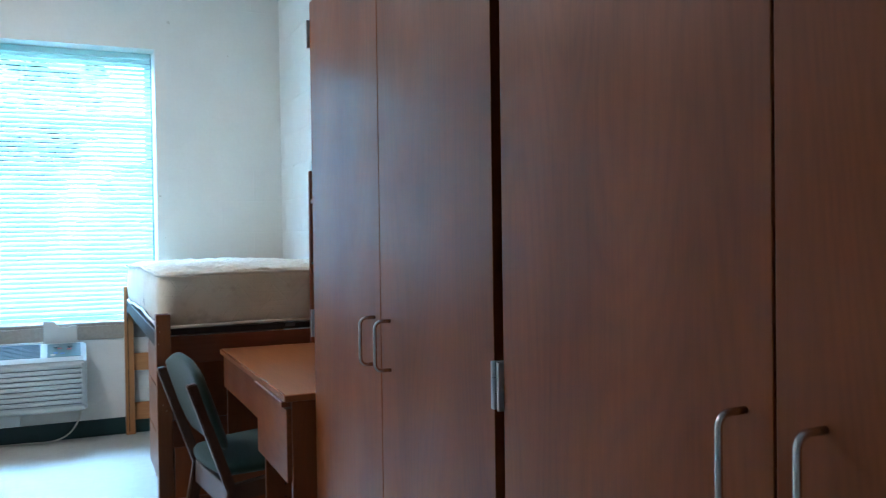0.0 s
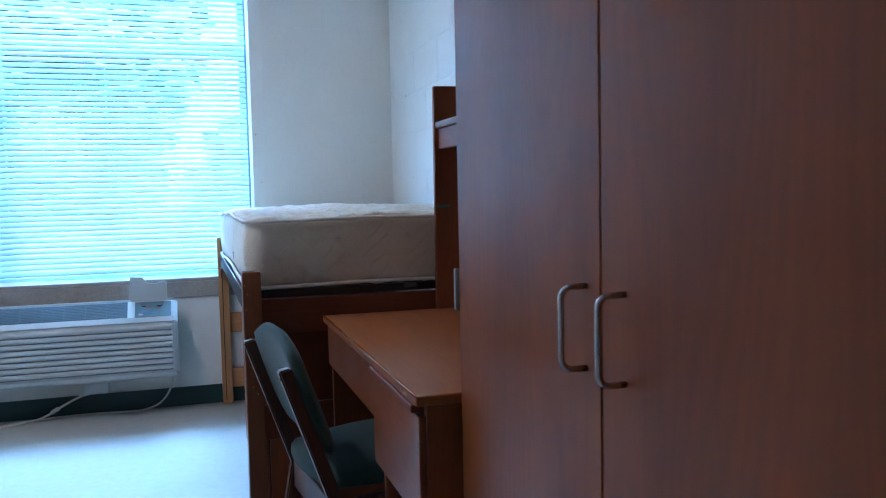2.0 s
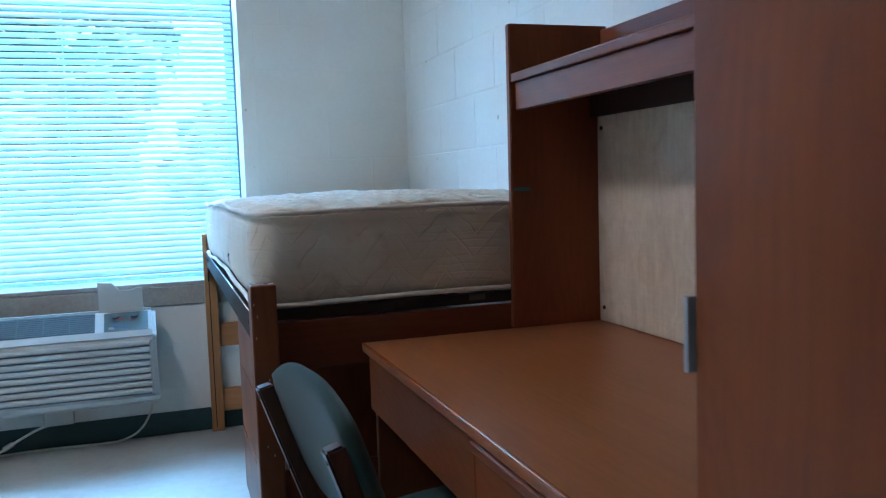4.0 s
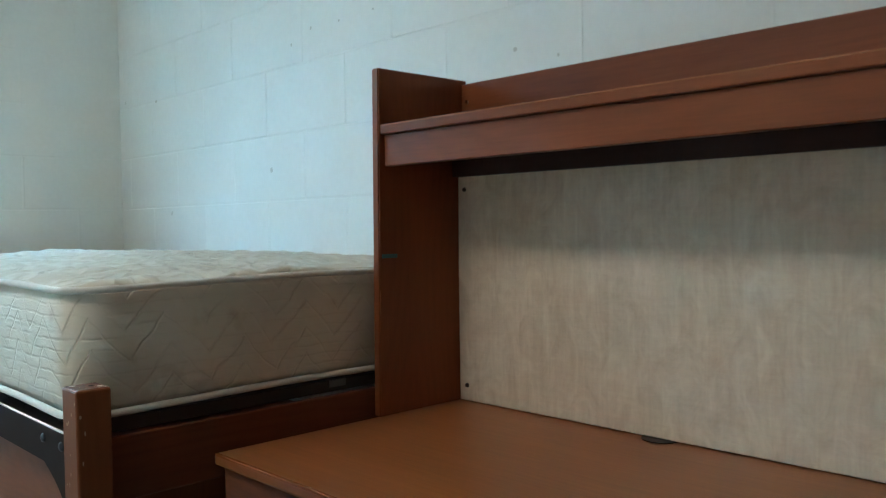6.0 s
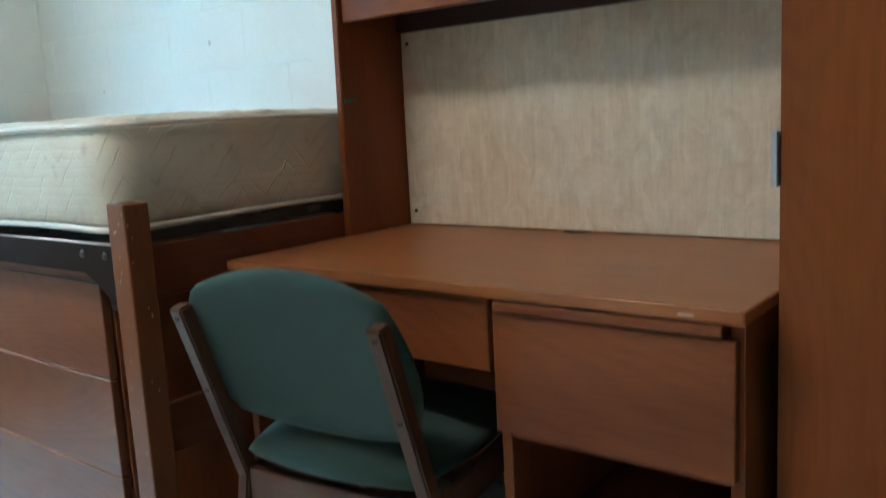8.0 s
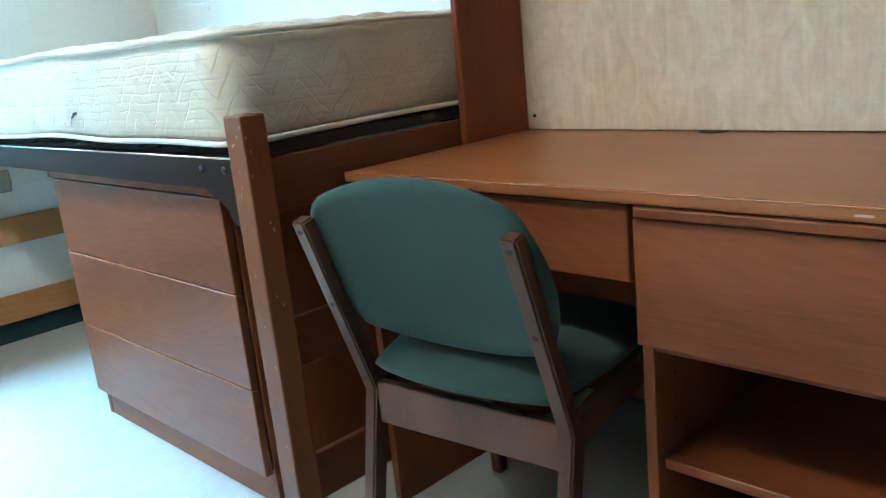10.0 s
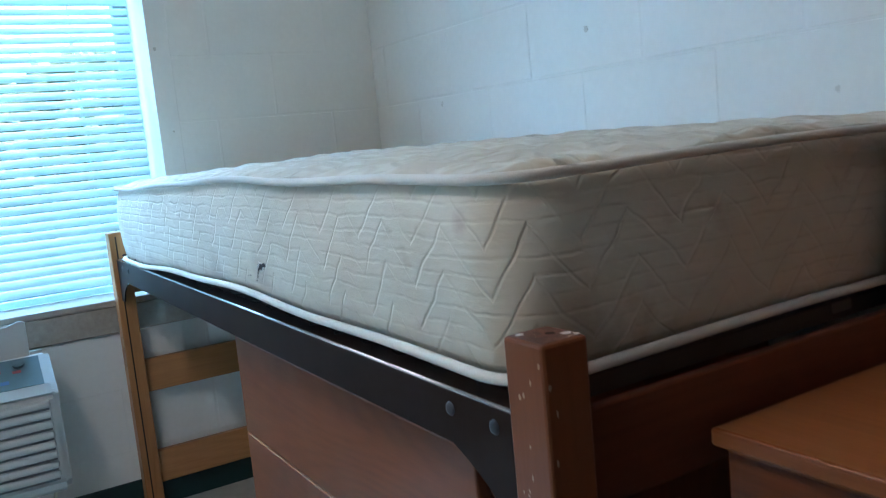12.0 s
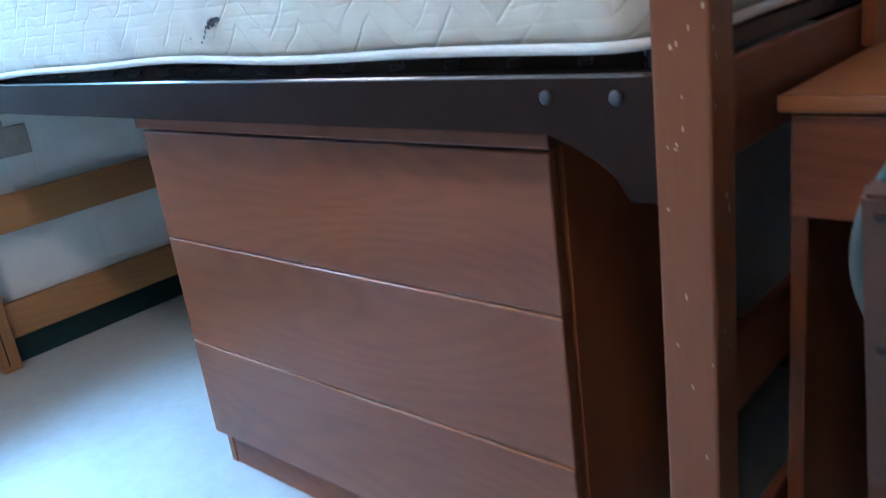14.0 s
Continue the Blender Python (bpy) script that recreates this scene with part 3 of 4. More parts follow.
ya, yb = BY0 + PD + 0.001, BY1 - 0.001
for x0, x1 in ((0.4185, 0.4225), (BXE - 0.0225, BXE - 0.0185)):
    bm = fresh()
    prism(bm, gusset_outline(1, ya) + gusset_outline(-1, yb)[::-1] + [(yb, RZ1), (ya, RZ1)], "x", x0, x1)
    inward = 1 if x0 < 1 else -1
    xi = x1 if inward > 0 else x0
    box(bm, min(xi, xi + inward * 0.034), max(xi, xi + inward * 0.034), ya, yb, RZ1 - 0.0035, RZ1)
    rail = part("side_rail", bm, BRONZE, bed, "dark bronze steel side rail")
    part("rail_edge", rod(fresh(), (x0 + 0.0021, ya + 0.002, RZ1 - 0.0012), (x0 + 0.0021, yb - 0.002, RZ1 - 0.0012), 0.0026, 10), RAIL_GLINT, rail, "bright strip for the highlight on the upper edge", True)
    if x0 < 1:
        for y in (3.076, 3.159, 4.905, 4.99):
            bm = fresh()
            bmesh.ops.create_uvsphere(bm, u_segments=12, v_segments=8, radius=0.0080, matrix=Matrix.Translation((x0, y, 0.796)) @ Matrix.Diagonal((0.6, 1, 1, 1)))
            part("bolt", bm, BOLT, rail, "rounded dark steel bolt head", True)
bx("cross_bar", BLACK, bed, 0.458, BXE - 0.058, ya + 0.002, ya + 0.031, RZ1 - 0.005, RZ1 + 0.018, 0.001)
bx("cross_bar", BLACK, bed, 0.458, BXE - 0.058, yb - 0.031, yb - 0.001, RZ1 - 0.008, RZ1 - 0.002, 0.001)
bm = fresh()
for i in range(11):
    x = 0.47 + i * 0.0855
    box(bm, x, x + 0.018, ya + 0.032, yb - 0.032, RZ1 + 0.004, RZ1 + 0.008)
for j in range(22):
    y = ya + 0.09 + j * 0.0905
    tube(bm, [(0.430 + 0.04 * k, y, RZ1 + 0.012 + 0.004 * math.sin(k * 1.7 + j)) for k in range(24)], 0.0022, 5)
    tube(bm, [(0.428 + 0.008 * k, y + 0.006 * math.sin(k * 2.1), RZ1 + 0.010 + 0.005 * math.cos(k * 2.1)) for k in range(9)], 0.0014, 5)
tagged(part("link_spring", bm, BLACK, bed, "black wire link spring"), kind="stuff")
# Dark strip added to close the see-through gap below the mattress.
bx("gap_strip", BRONZE, bed, 0.456, 0.460, ya + 0.034, yb - 0.034, RZ1 - 0.012, RZ1 + 0.017, 0.001)
bx("tag", TAG, bed, 0.905, 0.945, ya - 0.0005, ya + 0.0006, RZ1 + 0.004, RZ1 + 0.018, 0)

# ---------------------------------------------------------------- mattress
MX0, MX1, MY0, MY1, MZ0, MZ1 = 0.425, 1.378, 3.035, 5.005, 0.845, 1.045


def mattress_material():
    m = Nodes("mattress_ticking", 0.85)
    c = m.add("TexCoord")
    sep = m.add("SeparateXYZ")
    m.link(c.outputs["Object"], sep.inputs[0])
    x, y, z = sep.outputs
    wob = m.noise(c.outputs["Object"], 5, 3)
    run = m.maths("ADD", m.maths("SUBTRACT", x, y), m.maths("MULTIPLY", wob, 0.09))

    def zigzag(period, height, gap, shift):
        """Stitch lines that run up and down in a saw shape; 0 on a line, 1 away from it."""
        saw = m.maths("MULTIPLY", m.maths("PINGPONG", m.maths("ADD", run, shift), period / 2), 2 * height / period)
        d = m.maths("SUBTRACT", z, saw)
        d = m.maths("ABSOLUTE", m.maths("SUBTRACT", m.maths("FRACT", m.maths("DIVIDE", d, gap)), 0.5))
        d = m.maths("MULTIPLY", d, gap)
        s = m.add("MapRange")
        s.interpolation_type = "SMOOTHSTEP"
        m.link(d, s.inputs[0])
        s.inputs[1].default_value, s.inputs[2].default_value = 0.0, 0.0050
        falling = m.maths("GREATER_THAN", m.maths("FRACT", m.maths("DIVIDE", m.maths("ADD", run, shift), period)), 0.5)
        depth = m.maths("MULTIPLY_ADD", falling, -0.6, 1.0)
        patch = m.add("MapRange")
        m.link(m.noise(c.outputs["Object"], 11, 3), patch.inputs[0])
        patch.inputs[1].default_value, patch.inputs[2].default_value = 0.26, 0.50
        depth = m.maths("MULTIPLY", depth, patch.outputs[0])
        return m.maths("SUBTRACT", 1.0, m.maths("MULTIPLY", m.maths("SUBTRACT", 1.0, s.outputs[0]), depth))

    side = m.maths("MINIMUM", zigzag(0.134, 0.072, 0.050, 0.062), m.maths("MULTIPLY_ADD", zigzag(50.0, 0.0, 0.050, 0.0), 0.3, 0.7))
    level = m.maths("ADD", z, m.maths("MULTIPLY", m.noise(c.outputs["Object"], 13, 3), 0.014))
    line = m.maths("ABSOLUTE", m.maths("SUBTRACT", m.maths("FRACT", m.maths("DIVIDE", level, 0.0185)), 0.5))
    stitch = m.add("MapRange")
    stitch.interpolation_type = "SMOOTHSTEP"
    m.link(line, stitch.inputs[0])
    stitch.inputs[1].default_value, stitch.inputs[2].default_value = 0.0, 0.19
    where = m.add("MapRange")
    m.link(m.noise(m.coords((1, 1, 4)), 15, 3), where.inputs[0])
    where.inputs[1].default_value, where.inputs[2].default_value = 0.36, 0.56
    where.inputs[4].default_value = 0.33
    side = m.maths("SUBTRACT", side, m.maths("MULTIPLY", m.maths("SUBTRACT", 1.0, stitch.outputs[0]), where.outputs[0]))
    warped = m.add("TexNoise", Scale=9.0, Detail=3.0)
    m.link(c.outputs["Object"], warped.inputs["Vector"])
    shift = m.add("VectorMath")
    shift.operation = "MULTIPLY_ADD"
    m.link(warped.outputs["Color"], shift.inputs[0])
    shift.inputs[1].default_value = (0.09, 0.09, 0.0)
    flat = m.add("VectorMath")
    flat.operation = "MULTIPLY"
    m.link(c.outputs["Object"], flat.inputs[0])
    flat.inputs[1].default_value = (1, 0.8, 0)
    m.link(flat.outputs[0], shift.inputs[2])
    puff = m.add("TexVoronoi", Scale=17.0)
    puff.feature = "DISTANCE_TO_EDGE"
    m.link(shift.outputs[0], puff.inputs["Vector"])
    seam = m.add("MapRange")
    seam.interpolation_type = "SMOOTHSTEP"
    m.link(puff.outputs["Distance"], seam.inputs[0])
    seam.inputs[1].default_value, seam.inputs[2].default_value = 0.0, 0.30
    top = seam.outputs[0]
    geo = m.add("NewGeometry")
    nz = m.add("SeparateXYZ")
    m.link(geo.outputs["Normal"], nz.inputs[0])
    up = m.maths("GREATER_THAN", nz.outputs[2], 0.6)
    fine = m.noise(c.outputs["Object"], 320, 3, 0.7)
    crease = m.noise(m.coords((1, 1, 2.5)), 16, 4)
    h = m.mix(up, side, m.maths("MULTIPLY", top, 3.4))
    h = m.maths("ADD", h, m.maths("MULTIPLY_ADD", fine, 0.10, m.maths("MULTIPLY", crease, 0.9)))
    m.bump(h, 0.49, 0.004)
    blot = m.noise(c.outputs["Object"], 3.0, 5, 0.62)
    spot = m.noise(c.outputs["Object"], 14, 3, 0.5)
    base = m.ramp(blot, [(0.34, (0.51, 0.435, 0.295)), (0.52, (0.63, 0.58, 0.435)), (0.7, (0.69, 0.66, 0.54))])
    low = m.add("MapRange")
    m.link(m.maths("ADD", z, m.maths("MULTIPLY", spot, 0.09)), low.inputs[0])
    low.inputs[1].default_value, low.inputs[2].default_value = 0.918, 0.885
    hx = m.add("VectorMath")
    hx.operation = "DISTANCE"
    m.link(c.outputs["Object"], hx.inputs[0])
    hx.inputs[1].default_value = (0.42, 3.745, 0.895)
    ring = m.add("MapRange")
    m.link(m.maths("ADD", hx.outputs["Value"], m.maths("MULTIPLY", spot, 0.06)), ring.inputs[0])
    ring.inputs[1].default_value, ring.inputs[2].default_value = 0.082, 0.045
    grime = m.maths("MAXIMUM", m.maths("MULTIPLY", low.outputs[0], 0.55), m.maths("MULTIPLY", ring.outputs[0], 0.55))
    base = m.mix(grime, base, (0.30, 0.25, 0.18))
    for at, reach, tint in (((0.42, 3.110, 1.000), 0.022, (0.30, 0.16, 0.11)), ((0.42, 3.125, 0.862), 0.020, (0.28, 0.25, 0.14)), ((0.70, 3.03, 0.985), 0.020, (0.34, 0.22, 0.13)), ((0.42, 4.02, 0.868), 0.060, (0.30, 0.25, 0.18))):
        away = m.add("VectorMath")
        away.operation = "DISTANCE"
        m.link(c.outputs["Object"], away.inputs[0])
        away.inputs[1].default_value = at
        halo = m.add("MapRange")
        m.link(m.maths("ADD", away.outputs["Value"], m.maths("MULTIPLY", fine, 0.01)), halo.inputs[0])
        halo.inputs[1].default_value, halo.inputs[2].default_value = reach, reach * 0.35
        base = m.mix(m.maths("MULTIPLY", halo.outputs[0], 0.6), base, tint)
    base = m.mix(0.4, base, m.ramp(spot, [(0.24, (0.36, 0.26, 0.16)), (0.36, (0.62, 0.56, 0.46)), (1.0, (0.66, 0.61, 0.51))]))
    # Quilting creases on the top tinted darker: their shade put into the colour.
    crease_tan = m.maths("MULTIPLY", up, m.maths("SUBTRACT", 1.0, top))
    base = m.mix(m.maths("MULTIPLY", crease_tan, 0.34), base, (0.42, 0.33, 0.21))
    m.colour(base)
    m.shader.inputs["Sheen Weight"].default_value = 0.1
    return m.mat


TICKING = mattress_material()
PIPING = fabric("cream_piping", (0.66, 0.62, 0.53), 500, 0.1)


def mattress_outline(r=0.062, n=7):
    """Corner-rounded plan, as points along the edge, with even steps."""
    pts = []
    for cx, cy, a0 in ((MX1 - r, MY0 + r, -90), (MX1 - r, MY1 - r, 0), (MX0 + r, MY1 - r, 90), (MX0 + r, MY0 + r, 180)):
        for i in range(n + 1):
            a = radians(a0 + 90 * i / n)
            pts.append(Vector((cx + r * math.cos(a), cy + r * math.sin(a))))
    out = []
    for i, p in enumerate(pts):
        q = pts[(i + 1) % len(pts)]
        k = max(1, int((q - p).length / 0.028))
        out += [p.lerp(q, j / k) for j in range(k)]
    return out


def sag(x, y, top):
    """How far the edge waves up and down."""
    s = 0.003 * math.sin(y * 5.1 + 0.6) + 0.0025 * math.sin(y * 11 + x * 7)
    far = max(0.0, (y - 4.15) / 0.85)
    s -= (0.016 if top else 0.024) * far * far * (3 - 2 * min(far, 1))
    return s


plan = mattress_outline()
mattress = thing("mattress", 0.9, 4.0, MZ0, "stained cream quilted mattress with a torn hole in its side", "mattress")
bm = fresh()
rows = []
LEVELS = 12
for k in range(LEVELS + 1):
    f = k / LEVELS
    ring = []
    for i, p in enumerate(plan):
        nx = plan[(i + 1) % len(plan)] - plan[i - 1]
        out = Vector((nx.y, -nx.x)).normalized()
        bulge = 0.015 * max(0.0, math.sin(f * math.pi)) ** 0.45 - 0.0095 + 0.004 * noise.noise(Vector((p.x * 5, p.y * 5, f * 2)))
        q = p + out * bulge
        zz = MZ0 + sag(p.x, p.y, False) * (1 - f) + sag(p.x, p.y, True) * f + f * (MZ1 - MZ0)
        ring.append(bm.verts.new((q.x, q.y, zz)))
    rows.append(ring)
for a, b in zip(rows, rows[1:]):
    for i in range(len(plan)):
        bm.faces.new((a[i], a[(i + 1) % len(plan)], b[(i + 1) % len(plan)], b[i]))
centre = Vector(((MX0 + MX1) / 2, (MY0 + MY1) / 2))
last = rows[-1]
for n in range(1, 31):
    f = 1 - (n / 31) ** 1.15
    ring = []
    for p in plan:
        q = Vector((centre.x + (p.x - centre.x) * f, centre.y + (p.y - centre.y) * (1 - (1 - f) * 0.5)))
        w1 = 0.02 * noise.noise(Vector((q.x * 6, q.y * 6, 8)))
        tuft = abs(math.sin((q.x + w1) * 36) * math.sin((q.y - w1) * 29 + 0.8 * math.sin(q.x * 17))) ** 0.6
        rise = 0.023 * (1 - f) ** 0.5 + (0.0095 * tuft + 0.005 * noise.noise(Vector((q.x * 9, q.y * 9, 3)))) * min(1, n / 2)
        ring.append(bm.verts.new((q.x, q.y, MZ1 + sag(p.x, p.y, True) * f + rise)))
    for i in range(len(plan)):
        bm.faces.new((last[i], last[(i + 1) % len(plan)], ring[(i + 1) % len(plan)], ring[i]))
    last = ring
bm.faces.new(last)
bm.faces.new(rows[0][::-1])
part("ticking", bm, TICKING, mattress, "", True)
for top, zz in ((False, MZ0), (True, MZ1)):
    loop = [(p.x, p.y, zz + sag(p.x, p.y, top) + (0.001 if top else 0.003)) for p in plan]
    out = []
    for i, p in enumerate(loop):
        nx = plan[(i + 1) % len(plan)] - plan[i - 1]
        o = Vector((nx.y, -nx.x)).normalized() * 0.004
        out.append((p[0] + o.x, p[1] + o.y, p[2]))
    part("piping", tube(fresh(), out + out[:1], 0.0062, 8), PIPING, mattress, "rounded cream edge piping", True)
HOLE_Y, HOLE_Z = 3.735, 0.904


def side_x(y, z):
    """Where the mattress's long side lies at a point."""
    f = (z - MZ0 - sag(MX0, y, False)) / (MZ1 - MZ0)
    return MX0 - (0.015 * math.sin(f * math.pi) ** 0.45 - 0.0095 + 0.004 * noise.noise(Vector((MX0 * 5, y * 5, f * 2))))


bm = fresh()
for dy, dz, ry, rz in ((0.0, 0.0, 0.0125, 0.0070), (-0.014, 0.004, 0.0080, 0.0040), (0.012, -0.004, 0.0070, 0.0048)):
    sx = side_x(HOLE_Y + dy, HOLE_Z + dz)
    prism(bm, ragged(HOLE_Y + dy, HOLE_Z + dz, ry, rz, 13), "x", sx - 0.0012, sx + 0.004)
part("tear", bm, DARK, mattress, "dark torn hole with frayed edge")
bm = fresh()
for k, (dy, dz) in enumerate(((0.020, -0.006), (0.024, -0.012), (0.029, -0.018), (0.032, -0.021), (0.041, -0.027), (0.066, -0.020), (0.079, -0.022))):
    sx = side_x(HOLE_Y + dy, HOLE_Z + dz)
    prism(bm, ragged(HOLE_Y + dy, HOLE_Z + dz, 0.0010 + 0.0006 * (k % 3 == 1), 0.0034 - 0.0004 * k, 9), "x", sx - 0.0008, sx + 0.004)
tagged(part("tear", bm, DARK, mattress, "thin dark snags trailing from the hole"), kind="stuff")
FRAY = fabric("pale_frayed_thread", (0.62, 0.58, 0.50), 500, 0.15)
bm = fresh()
for k in range(16):
    a = rnd.uniform(0, math.tau)
    y, z = HOLE_Y + 0.012 * math.cos(a), HOLE_Z + 0.006 * math.sin(a)
    dy, dz = rnd.uniform(-0.005, 0.005), rnd.uniform(-0.006, 0.003)
    sx = side_x(y, z)
    tube(bm, [(sx, y, z), (sx - 0.003, y + 0.5 * dy, z + 0.5 * dz + 0.001), (sx - 0.002, y + dy, z + dz)], 0.00055, 5)
tagged(part("frayed_thread", bm, FRAY, mattress), kind="stuff")

# ---------------------------------------------------------------- dresser
RX, RY0, RY1, RT = 0.463, 3.190, 4.092, 0.750
dresser = thing("dresser", 0.72, 3.64, 0, "cherry laminate three-drawer dresser under the bed", "dresser")
bx("top_panel", WOOD_DRAWER, dresser, RX - 0.008, 0.985, RY0 - 0.004, RY1 + 0.004, RT - 0.021, RT, 0.003, 2)
bx("side_panel", WOOD_Z, dresser, RX + 0.024, 0.98, RY0, RY0 + 0.019, 0, RT - 0.0215)
bx("side_panel", WOOD_Z, dresser, RX + 0.024, 0.98, RY1 - 0.019, RY1, 0, RT - 0.0215)
bx("back_panel", WOOD_Z, dresser, 0.97, 0.979, RY0 + 0.0195, RY1 - 0.0195, 0.01, RT - 0.022)
bx("plinth", WOOD_Y, dresser, RX + 0.026, RX + 0.044, RY0 + 0.0195, RY1 - 0.0195, 0, 0.084)
for z0, z1 in ((0.086, 0.2950), (0.298, 0.5140), (0.517, 0.7235)):
    d = bx("drawer", WOOD_DRAWER, dresser, RX, RX + 0.020, RY0 + 0.003, RY1 - 0.003, z0, z1, 0.003, 2)
    if z1 < 0.6:
        bx("lit_edge", LIT_EDGE, d, RX - 0.0004, RX + 0.012, RY0 + 0.0035, RY1 - 0.0035, z1 - 0.0030, z1 + 0.0004, 0.0014, 3)
    bx("drawer_box", DARK, d, RX + 0.026, 0.93, RY0 + 0.03, RY1 - 0.03, z0 + 0.02, z1 - 0.03, 0)

# ---------------------------------------------------------------- air conditioner
AX0, AX1, AYF, AYB, AZ0, AZ1 = -0.875, 0.190, 4.905, 5.050, 0.200, 0.596
DROP = 0.088
ac = thing("air_conditioner", (AX0 + AX1) / 2, AYB, AZ0, "off-white through-wall air conditioner with its control lid open", "air conditioner")
bx("wall_sleeve", GRILLE, ac, AX0 + 0.02, AX1 - 0.02, AYB - 0.01, YN - 0.012, AZ0 + 0.02, AZ1 - 0.02, 0.002)
bm = fresh()
prism(bm, [(AYB, AZ0), (AYF + 0.02, AZ0), (AYF, AZ0 + 0.03), (AYF, AZ1 - DROP - 0.014), (AYF + 0.012, AZ1 - DROP), (AYB - 0.02, AZ1), (AYB, AZ1)], "x", AX0, AX1, 0.016, 4)
part("casing", bm, PLASTIC, ac)


def on_slope(x0, x1, s0, s1, lift):
    """The corners of a strip on the sloping top, from front (0) to back (1)."""
    out = []
    for x, s in ((x0, s0), (x1, s0), (x1, s1), (x0, s1)):
        y = AYF + 0.012 + s * (AYB - AYF - 0.032)
        out.append((x, y, AZ1 - DROP + s * DROP + lift))
    return out


def sheet(bm, corners, thick):
    a = [bm.verts.new(c) for c in corners]
    b = [bm.verts.new((c[0], c[1], c[2] - thick)) for c in corners]
    bm.faces.new(a), bm.faces.new(b[::-1])
    for i in range(4):
        bm.faces.new((a[i], b[i], b[(i + 1) % 4], a[(i + 1) % 4]))
    return bm


GX1 = AX1 - 0.240
part("grille_bed", sheet(fresh(), on_slope(AX0 + 0.03, GX1, 0.14, 0.90, 0.0012), 0.004), GRILLE, ac, "dark recess of the outlet grille")
for k in range(10):
    s = 0.165 + k * 0.074
    part("louvre", sheet(fresh(), on_slope(AX0 + 0.03, GX1, s, s + 0.012, 0.0035), 0.003), CONTROL, ac)
for k in range(1, 8):
    x = AX0 + 0.03 + k * (GX1 - AX0 - 0.03) / 8
    part("louvre_bar", sheet(fresh(), on_slope(x, x + 0.0035, 0.14, 0.90, 0.0025), 0.003), CONTROL, ac)
panel = part("control_panel", sheet(fresh(), on_slope(AX1 - 0.205, AX1 - 0.03, 0.12, 0.86, 0.0015), 0.003), CONTROL, ac, "grey control plate with worn printing")
RED, BLUE = plain("red_print", (0.30, 0.06, 0.06), 0.5), plain("blue_print", (0.07, 0.15, 0.32), 0.5)
for dx, s0, s1, mt in ((0.150, 0.30, 0.40, BLUE), (0.115, 0.26, 0.34, BLUE), (0.080, 0.50, 0.56, RED), (0.130, 0.56, 0.62, RED), (0.165, 0.20, 0.28, MARK)):
    part("print_bar", sheet(fresh(), on_slope(AX1 - dx - 0.022, AX1 - dx, s0, s1, 0.0026), 0.001), mt, panel)
for dx in (0.160, 0.085):
    y = AYF + 0.012 + 0.7 * (AYB - AYF - 0.032)
    part("knob", rod(fresh(), (AX1 - dx, y, AZ1 - DROP * 0.3), (AX1 - dx, y - 0.003, AZ1 - DROP * 0.3 + 0.006), 0.014, 18), CONTROL, panel)
bm = fresh()
lx0, lx1, lz = AX1 - 0.226, AX1 - 0.048, AZ1 - 0.012
prism(bm, [(lx0, lz), (lx1, lz), (lx1, lz + 0.100), (lx1 - 0.015, lz + 0.106), (lx1 - 0.05, lz + 0.094), (lx0 + 0.085, lz + 0.098), (lx0 + 0.060, lz + 0.128), (lx0, lz + 0.134)], "y", AYB - 0.022, AYB - 0.015, 0.002)
part("control_lid", bm, PLASTIC, ac, "hinged lid standing open")
for k in range(8):
    z = AZ0 + 0.046 + k * 0.0290
    part("front_slot", box(fresh(), AX0 + 0.030, AX1 - 0.030, AYF - 0.0015, AYF + 0.004, z, z + 0.0066, 0.0008), SLOT, ac)
    part("front_slat", box(fresh(), AX0 + 0.026, AX1 - 0.026, AYF - 0.010, AYF + 0.004, z + 0.0068, z + 0.0285, 0.0076, 3), PLASTIC, ac)
bx("junction_box", PLASTIC, ac, -0.275, -0.160, AYF + 0.09, AYF + 0.14, AZ0 - 0.07, AZ0 + 0.0005, 0.005, 2)

cord = thing("power_cord", -0.2, 4.95, 0, "cream power cord lying on the floor under the air conditioner", "cord")
pts = []
for x, y, z in ((0.155, 5.055, 0.20), (0.145, 5.06, 0.13), (0.09, 5.075, 0.045), (0.0, 5.085, 0.007), (-0.13, 5.09, 0.006), (-0.26, 5.10, 0.006), (-0.40, 5.095, 0.006), (-0.55, 5.06, 0.006), (-0.72, 5.00, 0.006), (-0.95, 5.02, 0.006)):
    pts.append(Vector((x, y, z)))


def smooth_line(pts, k=6):
    out = []
    for i in range(len(pts) - 1):
        p0, p1, p2, p3 = pts[max(i - 1, 0)], pts[i], pts[i + 1], pts[min(i + 2, len(pts) - 1)]
        for j in range(k):
            t = j / k
            out.append(0.5 * ((2 * p1) + (p2 - p0) * t + (2 * p0 - 5 * p1 + 4 * p2 - p3) * t * t + (3 * p1 - p0 - 3 * p2 + p3) * t ** 3))
    return out + [pts[-1]]


part("cable", tube(fresh(), smooth_line(pts), 0.005, 8), CORD, cord, "", True)
pts = [Vector(p) for p in ((-0.225, 5.03, 0.135), (-0.30, 5.04, 0.115), (-0.38, 5.05, 0.075), (-0.46, 5.05, 0.030), (-0.56, 5.03, 0.007), (-0.78, 4.96, 0.006))]
part("plug_lead", tube(fresh(), smooth_line(pts), 0.0055, 8), CORD, cord, "", True)
part("plug", rod(fresh(), (-0.405, 5.05, 0.062), (-0.44, 5.05, 0.042), 0.011, 10), CORD, cord)

# ---------------------------------------------------------------- chair
CYA, CYB = 2.388, 2.812
